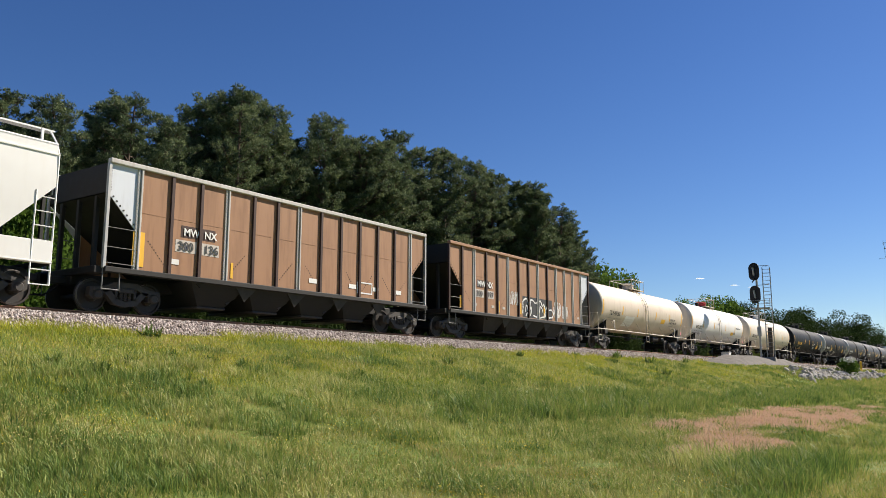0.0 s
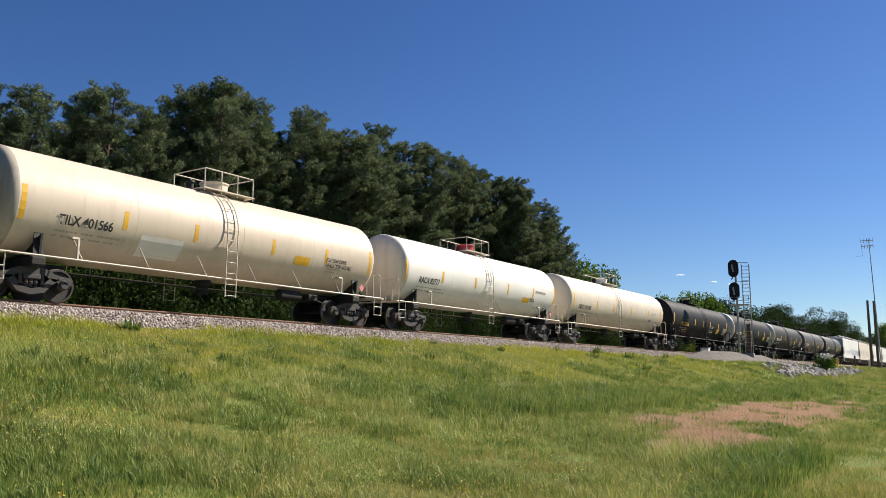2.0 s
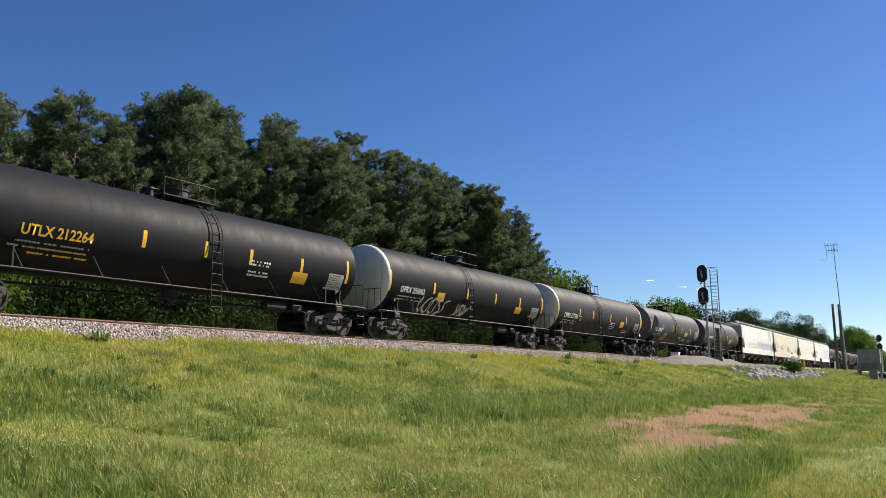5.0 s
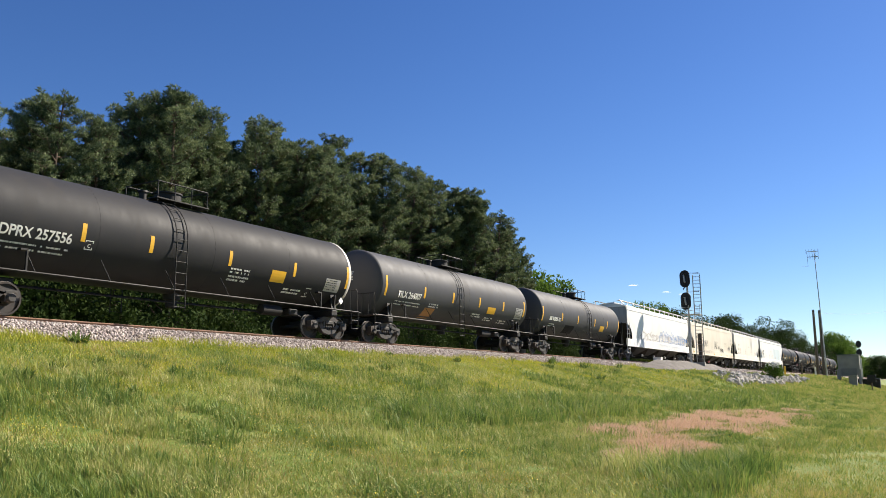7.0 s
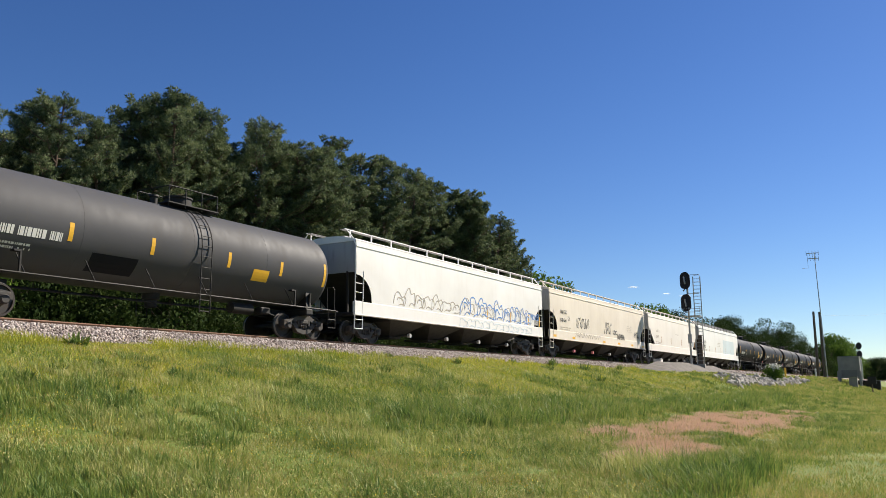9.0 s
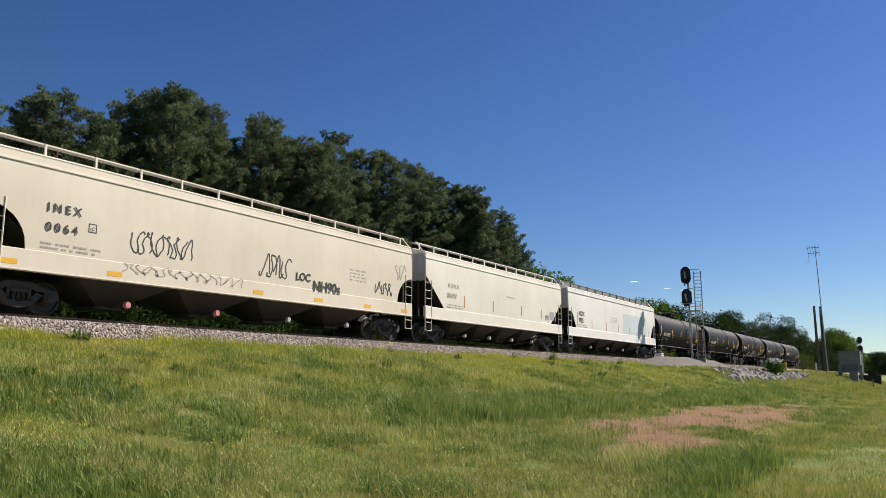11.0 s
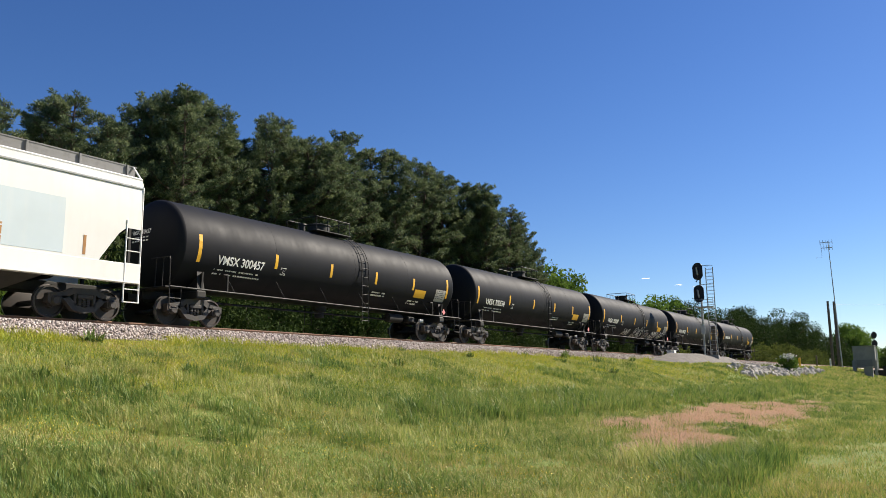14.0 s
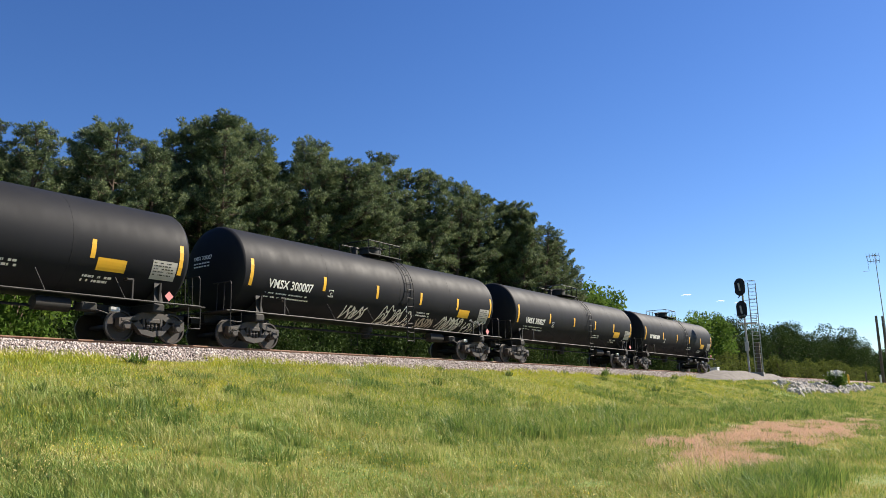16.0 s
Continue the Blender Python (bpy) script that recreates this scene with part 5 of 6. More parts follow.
# tops of the front row: along the track, and how high they stand over the eye for each metre of distance
TOPS = [(0.22, 0.33), (0.30, 0.345), (0.37, 0.36), (0.42, 0.37), (0.47, 0.36), (0.519, 0.365), (0.60, 0.39), (0.633, 0.40), (0.70, 0.39), (0.738, 0.418), (0.79, 0.45), (0.83, 0.478), (0.865, 0.474), (0.905, 0.464), (0.95, 0.42), (1.026, 0.478), (1.09, 0.46), (1.16, 0.475), (1.20, 0.475), (1.248, 0.508), (1.33, 0.49), (1.414, 0.515), (1.50, 0.50), (1.61, 0.504), (1.70, 0.49), (1.79, 0.51), (1.83, 0.508), (1.93, 0.47), (2.02, 0.447), (2.10, 0.38)]
for i, (k, e) in enumerate(TOPS):
    y = 39.0 + rnd.uniform(-1.5, 2.5)
    x = k * y
    hh = (1.015 * e * y + 1.6 - height(x, y)) / 19.6
    plant(PINES[i % 5], x, y, hh, rnd.uniform(0, 360), "tall green loblolly pine with bare lower trunk", "tree", "pines behind the track", hh * rnd.uniform(0.9, 1.15))
for i in range(44):
    y = 45.0 + rnd.uniform(-2.5, 6)
    x = -4 + i * 2.15 + rnd.uniform(-1.2, 1.2)
    k = x / y
    e = np.interp(k, [p[0] for p in TOPS], [p[1] for p in TOPS]) * rnd.uniform(0.84, 0.985)
    hh = (e * y + 1.6 - height(x, y)) / 20.1
    plant(PINES[(i + 2) % 5], x, y, hh, rnd.uniform(0, 360), "tall green pine deeper in the wood", "tree", "pines behind the track", hh * 1.1)
for p in PINES:
    for o in (*p.children_recursive, p):
        bpy.data.objects.remove(o)

LEAFY = [broadleaf(s, 10.0, 4.2, "leaf", 6500) for s in (11, 12, 13)]
DARK = [broadleaf(s, 10.0, 4.4, "leaf_dark", 10500, leaf=0.25) for s in (14, 15)]
BUSH = [broadleaf(s, 3.0, 2.0, m, 5200, 0.05, "bush", 0.125, False) for s, m in ((21, "leaf_dark"), (22, "leaf_dark"), (23, "leaf_under"))]
LBUSH = [broadleaf(s, 3.0, 2.1, "leaf_olive", 2600, 0.05, "bush", 0.2, False) for s in (24, 25)]
# young broadleaf trees past the end of the pines
for k, e, y in ((2.18, 0.30, 43), (2.25, 0.315, 42), (2.32, 0.345, 43), (2.40, 0.29, 44), (2.55, 0.25, 46), (2.7, 0.25, 47)):
    hh = (e * y + 1.6 - height(k * y, y)) / 11.0
    plant(LEAFY[int(k * 100) % 3], k * y, y, hh, k * 900, "fresh light green broadleaf tree", "tree", "broadleaf trees", hh * 0.85)
for k, y, hh in ((0.51, 31.5, 0.64), (0.45, 31.0, 0.7), (0.36, 32, 0.7)):
    plant(LEAFY[0], k * y, y, hh, k * 900, "yellow green broadleaf tree before the pines", "tree", "broadleaf trees", hh * 0.8)
# far tree line, closing on the track in the distance
FAR = [(2.85, 0.29), (3.1, 0.30), (3.4, 0.352), (3.65, 0.34), (3.93, 0.36), (4.2, 0.345), (4.5, 0.36), (4.75, 0.378), (5.1, 0.39), (5.5, 0.405), (5.9, 0.41), (6.4, 0.45), (6.6, 0.47), (7.0, 0.40), (7.6, 0.42), (8.3, 0.40), (9.0, 0.42), (9.8, 0.45), (10.8, 0.55), (11.5, 0.66), (12.2, 0.68), (13, 0.6), (14.2, 0.5), (16, 0.42), (18.5, 0.4), (22, 0.45), (26, 0.5), (32, 0.55)]
for i, (k, e) in enumerate(FAR):
    y = max(26, 44 - 1.2 * (k - 2.8)) + rnd.uniform(-1, 1)
    x = k * y
    hh = (e * y + 1.6 - height(x, y)) / 11.0 * rnd.uniform(0.86, 1.04)
    light = k < 3.5 or k > 10.3
    plant(LEAFY[i % 3] if light else DARK[i % 2], x, y, hh, rnd.uniform(0, 360), "light green broadleaf tree in the far line" if light else "dark green tree in the far line", "tree", "far tree line", hh * rnd.uniform(0.8, 1.1))
    y2 = y + 9
    plant(DARK[(i + 1) % 2], k * y2, y2, hh * 0.95 * y2 / y * 0.76, rnd.uniform(0, 360), "dark green tree behind the far line", "tree", "far tree line", hh * 1.4)
for i in range(26):
    x, y = 430 + 9 * (i % 7) + rnd.uniform(-4, 4), -40 + i * 2.6
    plant(DARK[i % 2], x, y, rnd.uniform(0.7, 1.1), rnd.uniform(0, 360), "dark green tree on the far horizon", "tree", "far tree line", 1.4)
# undergrowth along the foot of the wood
for i in range(64):
    x, y = 6 + i * 1.55 + rnd.uniform(-0.6, 0.6), rnd.uniform(33.0, 37.0)
    plant(BUSH[i % 3], x, y, rnd.uniform(0.6, 1.45), rnd.uniform(0, 360), "dense dark green bush at the wood's edge", "bush", "undergrowth")
for i in range(34):
    x, y = 4 + i * 3.1 + rnd.uniform(-1, 1), rnd.uniform(50, 56)
    plant(DARK[i % 2], x, y, rnd.uniform(0.8, 1.15), rnd.uniform(0, 360), "dark green leafy tree inside the wood", "tree", "broadleaf trees", 1.0)
for i in range(40):
    x, y = 5 + i * 2.6 + rnd.uniform(-0.6, 0.6), rnd.uniform(34, 37)
    plant(BUSH[(i + 1) % 3], x, y, rnd.uniform(1.3, 2.2), rnd.uniform(0, 360), "tall dark green bush under the pines", "bush", "undergrowth", rnd.uniform(1.2, 1.6))
for i in range(40):
    x, y = 100 + i * 3.4 + rnd.uniform(-1, 1), rnd.uniform(26.5, 31)
    plant(LBUSH[i % 2], x, y, rnd.uniform(0.95, 1.7), rnd.uniform(0, 360), "olive green bush beside the distant track", "bush", "undergrowth", rnd.uniform(1.1, 1.6))
for p in (*LEAFY, *DARK, *BUSH, *LBUSH):
    for o in (*p.children_recursive, p):
        bpy.data.objects.remove(o)

# ---- signal mast with two heads ----
sg = tagged(empty("signal_mast", pose(70.8, 17.5, 3.26, 0, 0, -82)), "two-headed black railway signal on a grey lattice ladder mast", "railway signal")
bm = bmesh.new(); box(bm, -0.55, 1.15, -0.5, 0.5, -0.5, 0.12, 0.03); put("concrete_base", bm, "concrete", sg)
bm = bmesh.new(); tube(bm, [(0, 0, 0.1), (0, 0, 7.3)], 0.085, 10); put("pole", bm, "galv", sg)
bm = bmesh.new(); box(bm, -0.16, 0.16, -0.22, -0.06, 1.9, 2.7, 0.02); put("relay_box", bm, "galv", sg)
bm = bmesh.new(); box(bm, 0.66, 0.98, -0.2, 0.2, 0.1, 2.6, 0.03); put("cable_duct", bm, "pole", sg)
bm = bmesh.new()
for y in (-0.22, 0.22):
    for x in (0.5, 1.1):
        tube(bm, [(x, y, 0.1), (x, y, 7.7)], 0.022, 5)
for k in range(25):
    z = 0.4 + k * 0.31
    tube(bm, [(0.5, -0.22, z), (1.1, -0.22, z)], 0.012, 4)
    tube(bm, [(0.5, 0.22, z), (1.1, 0.22, z)], 0.012, 4)
for z in (4.6, 6.2, 7.85):
    tube(bm, [(0.0, -0.2, z), (1.0, -0.22, z)], 0.025, 5)
put("ladder", bm, "galv", sg)
bm = bmesh.new()
for z in (4.25, 4.85):
    tube(bm, [(-0.55, -0.6, z), (1.0, -0.6, z), (1.0, 0.5, z)], 0.02, 5)
for x in (-0.55, 0.1, 0.6, 1.0):
    tube(bm, [(x, -0.6, 4.25), (x, -0.6, 5.0)], 0.018, 5)
box(bm, -0.5, 1.0, -0.6, 0.3, 4.2, 4.25)
put("maintenance_cage", bm, "galv", sg)
for z in (6.0, 7.95):
    g = []
    for i in range(28):
        a = 2 * math.pi * i / 28
        g.append((-0.3, 0.46 * math.cos(a), z - 0.6 + 0.46 * math.sin(a) + (0.3 if math.sin(a) > 0 else -0.3)))
    bm = bmesh.new(); plate(bm, g, (-0.05, 0, 0))
    hd = put("signal_head", bm, "signal_black", sg)
    hd.matrix_basis = Matrix.Translation((-0.23, -0.71, 0)) @ Matrix.Rotation(radians(252), 4, "Z")
    for k in (-0.36, 0, 0.36):
        bm = bmesh.new()
        lathe(bm, [(-0.75, 0.14), (-0.74, 0.155), (-0.36, 0.155), (-0.34, 0.02)], "x", 14, (0, 0, z - 0.6 + k))
        put("hood", bm, "signal_black", hd)
        bm = bmesh.new()
        lathe(bm, [(-0.42, 0.01), (-0.41, 0.11), (-0.36, 0.12)], "x", 12, (0, 0, z - 0.6 + k))
        put("lens", bm, "lens_dark", hd, smooth=True)
    bm = bmesh.new()
    tube(bm, [(0.06, -0.02, z - 1.55), (-0.14, 0, z - 1.40), (-0.14, 0, z - 1.1)], 0.05, 6)
    put("conduit", bm, "signal_black", hd)
    bm = bmesh.new()
    box(bm, -0.3, -0.1, -0.05, 0.05, -0.34, 0.34, 0.02, pose(0, 0, z - 0.6, 8, 0, 0))
    put("housing", bm, "panel_grey", hd, "narrow pale metal lamp housing")

# second signal, far down the line
s2 = tagged(empty("distant_signal", pose(196, 12.5, 2.5)), "small black two-headed railway signal far away", "railway signal")
bm = bmesh.new(); tube(bm, [(0, 0, -0.3), (0, 0, 7.2)], 0.1, 8); put("pole", bm, "galv", s2)
bm = bmesh.new(); box(bm, 0.5, 1.0, -0.25, 0.25, -0.3, 4.4, 0.03); put("ladder_duct", bm, "galv", s2)
for z in (5.5, 7.3):
    bm = bmesh.new()
    plate(bm, [(-0.2, 0.55 * math.cos(6.283 * i / 20), z + 0.75 * math.sin(6.283 * i / 20)) for i in range(20)], (-0.25, 0, 0))
    put("signal_head", bm, "signal_black", s2)

# ---- poles, antenna, cabinet, posts ----
def utility_pole(x, y, h, lean, label):
    p = tagged(empty("utility_pole", pose(x, y, height(x, y), 0, lean, 0)), label, "pole", "wooden poles")
    bm = bmesh.new(); tube(bm, [(0, 0, -0.5), (0, 0, h * 0.5), (0, 0, h)], 0.21, 10, 0.15); put("shaft", bm, "pole", p)
    bm = bmesh.new(); tube(bm, [(0, -0.05, h - 0.5), (-0.45, -0.1, h - 0.4), (-0.5, -0.1, h - 0.9)], 0.03, 5); put("bracket", bm, "galv", p)
    bm = bmesh.new(); lathe(bm, [(0, 0.02), (0.02, 0.07), (0.12, 0.07), (0.15, 0.02)], "z", 8, (-0.5, -0.1, h - 1.05)); put("insulator", bm, "concrete", p)
    return p


utility_pole(121.5, 13.0, 9.1, 0.0, "brown weathered wooden pole with a wire bracket")
utility_pole(133.0, 13.4, 9.9, -1.2, "brown weathered wooden pole beside the antenna mast")
an = tagged(empty("antenna_mast", pose(128.6, 12.6, height(128.6, 12.6), 0, -1.2, -75)), "tall thin steel mast with small antennas on top", "antenna")
bm = bmesh.new(); tube(bm, [(0, 0, -0.3), (0, 0, 9)], 0.09, 8, 0.07); tube(bm, [(0, 0, 9), (0, 0, 18.6)], 0.07, 8, 0.05); put("mast", bm, "galv", an)
for z, w in ((18.4, 1.1), (17.6, 1.0)):
    bm = bmesh.new()
    tube(bm, [(-w, 0, z), (w * 0.5, 0, z)], 0.05, 5)
    for k in range(5):
        x = -w + k * w * 1.5 / 4
        tube(bm, [(x, -0.25, z), (x, 0.25, z)], 0.02, 4)
        tube(bm, [(x, 0, z - 0.35), (x, 0, z + 0.35)], 0.035, 4)
    put("antenna", bm, "galv", an)
bm = bmesh.new(); tube(bm, [(-1.0, 0, 18.4), (-1.0, 0, 16.2), (-1.8, 0, 16.2)], 0.025, 5); put("side_arm", bm, "galv", an)
bm = bmesh.new()
tube(bm, [(122 + i * 5.5, 13 - i * 0.55, 11.2 + 0.42 * i - 0.5 * math.sin(math.pi * i / 14)) for i in range(15)], 0.010, 4)
tagged(put("overhead_wire", bm, "grating"), "thin sagging grey overhead wire between poles", "wire")
p0 = tagged(empty("wire_end_pole", pose(199, 5.3, height(199, 5.3))), "distant brown wooden pole holding the wire", "pole")
bm = bmesh.new(); tube(bm, [(0, 0, -0.5), (0, 0, 17.2 - height(199, 5.3))], 0.2, 8, 0.14); put("shaft", bm, "pole", p0)

cb = tagged(empty("signal_bungalow", pose(113.5, 8.6, height(113.5, 8.6))), "grey weathered steel railway equipment cabinet on posts", "equipment cabinet")
bm = bmesh.new(); box(bm, -0.8, 0.8, -1.3, 1.15, 0.75, 3.35, 0.05); put("body", bm, "concrete", cb)
bm = bmesh.new(); box(bm, -0.86, 0.86, -1.36, 1.21, 3.35, 3.46, 0.03); put("roof", bm, "concrete", cb)
bm = bmesh.new(); box(bm, -0.83, -0.8, -0.95, 0.8, 0.9, 1.75, 0.01); put("door", bm, "grating", cb)
for y in (-1.28, 1.13):
    bm = bmesh.new(); box(bm, -0.95, -0.65, y - 0.16, y + 0.16, -0.7, 1.65, 0.02); put("post", bm, "concrete", cb)
for y in (-1.2, 1.1):
    bm = bmesh.new(); box(bm, 0.4, 0.7, y - 0.15, y + 0.15, -0.7, 0.8, 0.02); put("footing", bm, "concrete", cb)
cr = tagged(empty("low_steel_bin", pose(117.5, 6.9, 0.5)), "long low dark steel bin behind the cabinet", "bin")
bm = bmesh.new(); box(bm, -0.7, 0.7, -1.5, 1.7, 0, 1.5, 0.06); put("body", bm, "steel_dark", cr)
bm = bmesh.new(); box(bm, -0.78, 0.78, -1.58, 1.78, 1.5, 1.6, 0.03); put("lid", bm, "grating", cr)
c2 = tagged(empty("relay_case", pose(106.5, 7.7, height(106.5, 7.7))), "small pale grey relay case beside the cabinet", "equipment cabinet")
bm = bmesh.new(); box(bm, -0.4, 0.4, -0.45, 0.45, -0.2, 1.1, 0.04); put("case", bm, "concrete", c2)
bm = bmesh.new(); box(bm, -0.45, 0.45, -0.5, 0.5, 1.1, 1.17, 0.02); put("lid", bm, "concrete", c2)
mb = tagged(empty("sign_post", pose(100.5, 5.45, height(100.5, 5.45))), "small dark box on a short post", "sign post")
bm = bmesh.new(); tube(bm, [(0, 0, -0.3), (0, 0, 1.5)], 0.07, 6); put("post", bm, "pole", mb)
bm = bmesh.new(); box(bm, -0.12, 0.12, -0.42, 0.42, 1.0, 1.85, 0.03); put("box", bm, "steel_dark", mb)
for x, y, mat, lab, h in ((96.0, 13.6, "yellow", "short yellow plastic marker post", 1.1), (118.5, 13.0, "letter_white", "short white marker post at the poles", 1.2), (118.0, 14.6, "pole", "short dark wooden stub post", 1.6)):
    bm = bmesh.new()
    lathe(bm, [(-0.3, 0.11), (h - 0.12, 0.11), (h - 0.03, 0.08), (h, 0.02)], "z", 12)
    ob = tagged(put("marker_post", bm, mat), lab, "marker post", "marker posts")
    ob.matrix_basis = pose(x, y, height(x, y))

wb = tagged(empty("white_box", pose(64.6, 18.6, 3.22)), "small white equipment box beside the track", "equipment box")
bm = bmesh.new(); box(bm, -0.3, 0.3, -0.3, 0.3, 0, 0.42, 0.03); put("case", bm, "letter_white", wb)
bm = bmesh.new(); box(bm, -0.33, 0.33, -0.33, 0.33, 0.42, 0.47, 0.015); put("lid", bm, "letter_white", wb)

# ---- gravel pad and riprap ----
def lump(name, x0, x1, y0, y1, z0, z1, mat, label, n=(26, 12)):
    v, f = [], []
    for i in range(n[0] + 1):
        for j in range(n[1] + 1):
            u, w = i / n[0], j / n[1]
            x, y = x0 + (x1 - x0) * u, y0 + (y1 - y0) * w
            k = min(1, 4.5 * min(u, 1 - u)) * min(1, 3.2 * min(w, 1 - w))
            v.append((x, y, height(x, y) - 0.06 + (z1 - z0) * k * (1 + 0.15 * noise.noise((x * 0.5, y * 0.5, 1)))))
    m = n[1] + 1
    for i in range(n[0]):
        for j in range(n[1]):
            a = i * m + j
            f += [a, a + m, a + m + 1, a + 1]
    return tagged(mesh_from(name, v, f, 4, mat), label, "gravel", kind="structure")


lump("gravel_mound", 57, 83, 15.6, 19.6, 0, 0.72, "gravel", "grey gravel mound round the signal base")
lump("gravel_road", 78, 420, 14.0, 19.2, 0, 0.10, "gravel", "pale gravel access road beside the track", (80, 8))


def stones(name, spots, mat, label, rng, size):
    """Many small angular stones as one heap."""
    base = np.array([(1, 0, 0), (-1, 0, 0), (0, 1, 0), (0, -1, 0), (0, 0, 1), (0, 0, -1)], float)
    fc = np.array([(0, 2, 4), (2, 1, 4), (1, 3, 4), (3, 0, 4), (2, 0, 5), (1, 2, 5), (3, 1, 5), (0, 3, 5)])
    n = len(spots)
    a = rng.normal(size=(n, 3, 3)); q, _ = np.linalg.qr(a)
    s = size * rng.uniform(0.5, 1.5, (n, 1, 1)) * rng.uniform(0.7, 1.2, (n, 6, 3))
    v = np.einsum("nij,nkj->nki", q, base[None] * s) + np.asarray(spots)[:, None, :]
    f = (fc[None] + 6 * np.arange(n)[:, None, None])
    return tagged(mesh_from(name, v.reshape(-1, 3), f.ravel(), 3, mat), label, "stones", kind="stuff")


rng = np.random.default_rng(5)
spots = []
for i in range(52000):
    x = 6 + 110 * rng.uniform() ** 1.35
    y = rng.uniform(18.45, 20.9)
    spots.append((x, y, float(np.interp(y, [18.4, 18.75, 19.3, 20.0, 20.4, 21], [2.72, 2.87, 3.07, 3.25, 3.28, 3.28])) + rng.uniform(-0.01, 0.03)))
stones("ballast_stones", spots, "stone", "loose grey and brown crushed track stone", rng, 0.036)
rip = tagged(empty("riprap_bank"), "bank of pale broken riprap rocks in grass", "rocks")
rb = []
for i in range(5):
    bm = bmesh.new()
    bmesh.ops.create_icosphere(bm, subdivisions=1, radius=0.3)
    for v in bm.verts:
        v.co *= 0.75 + 0.5 * rng.uniform()
        v.co.z *= 0.75
    rb.append(put("rock", bm, "riprap", rip))
    rb[-1].matrix_basis = pose(66 + i * 6, 12.6, height(66 + i * 6, 12.6) + 0.1, 20 * i, 10, 50 * i)
for i in range(280):
    u, w = rng.uniform(), rng.uniform()
    x = 60 + 40 * u
    y = 11.7 + 1.9 * w * (1 - 0.4 * u)
    o = same("rock", rb[i % 5], rip, pose(x, y, height(x, y) + 0.08, *[float(a) for a in rng.uniform(0, 360, 3)]))
    k = float(rng.uniform(0.5, 1.2)); o.scale = (k, k, k)

# two wisps of fair-weather cloud low over the line
for dx, dy, dz, w in ((0.9538, 0.3005, 0.1186, 26), (0.9646, 0.2638, 0.109, 22), (0.9691, 0.2468, 0.1057, 15)):
    cl = np.random.default_rng(int(w))
    bm = bmesh.new()
    for i in range(9):
        k = float(cl.uniform(0.4, 1.0)) * math.sin(math.pi * (i + 0.8) / 9.6)
        bmesh.ops.create_icosphere(bm, subdivisions=2, radius=1.0, matrix=pose((i - 4) * w * 0.11 * -0.3, (i - 4) * w * 0.11, float(cl.normal()) * 0.5) @ Matrix.Diagonal((w * 0.2 * k, w * 0.2 * k, w * 0.075 * k, 1)))
    cloud = tagged(put("cloud", bm, "cloud", smooth=True), "small faint white cloud low in the sky", "cloud", "clouds", "structure")
    cloud.matrix_basis = pose(dx * 2000, dy * 2000, 1.6 + dz * 2000)

# flowering shrub at the end of the riprap
v = broadleaf(31, 1.4, 0.85, "leaf", 1800, 0.05, "flowering_bush", 0.16, False)
v.matrix_basis = pose(80.5, 12.5, height(80.5, 12.5))
tagged(v, "bright green bush topped with white blossom", "bush")
rg = np.random.default_rng(8)
o = rg.normal(size=(200, 3)) * (0.28, 0.3, 0.13) + (-0.2, -0.15, 1.45)
q = tris(o, 0.14, 0.08, rg)
mesh_from("blossom", q, np.arange(len(q)), 3, "letter_white", v)

# ---- meadow ----
def patchy(x, y, size, seed):
    """Smooth random value from 0 to 1 over the plan, with spots about size across."""
    u, v = x / size + 17.3 * seed + 500, y / size + 9.1 * seed + 500
    i, j = np.floor(u).astype(np.int64), np.floor(v).astype(np.int64)
    f, g = u - i, v - j
    f, g = f * f * (3 - 2 * f), g * g * (3 - 2 * g)
    cell = lambda a, b: np.modf(np.abs(np.sin(a * 127.1 + b * 311.7 + seed * 74.7) * 43758.5453))[0]
    return (cell(i, j) * (1 - f) + cell(i + 1, j) * f) * (1 - g) + (cell(i, j + 1) * (1 - f) + cell(i + 1, j + 1) * f) * g


def ground_z(x, y):
    z = np.interp(y, [p[0] for p in PROF_A], [p[1] for p in PROF_A])
    far = x > 47
    return np.where(far, [height(a, b) if c else 0 for a, b, c in zip(x, y, far)], z)


def scatter(rg, n, area, keep=None):
    """Places in the meadow, thinner with the distance."""
    x0, x1, y0, y1 = area
    got, xs_, ys_ = 0, [], []
    while got < n:
        x, y = rg.uniform(x0, x1, 40000), rg.uniform(y0, y1, 40000)
        ok = (x > 0.40 * y) & (rg.uniform(size=40000) < np.minimum(1, (10.0 / np.hypot(x, y)) ** 1.5))
        if keep is not None:
            ok &= keep(x, y, rg)
        xs_.append(x[ok]); ys_.append(y[ok]); got += int(ok.sum())
    return np.concatenate(xs_)[:n], np.concatenate(ys_)[:n]


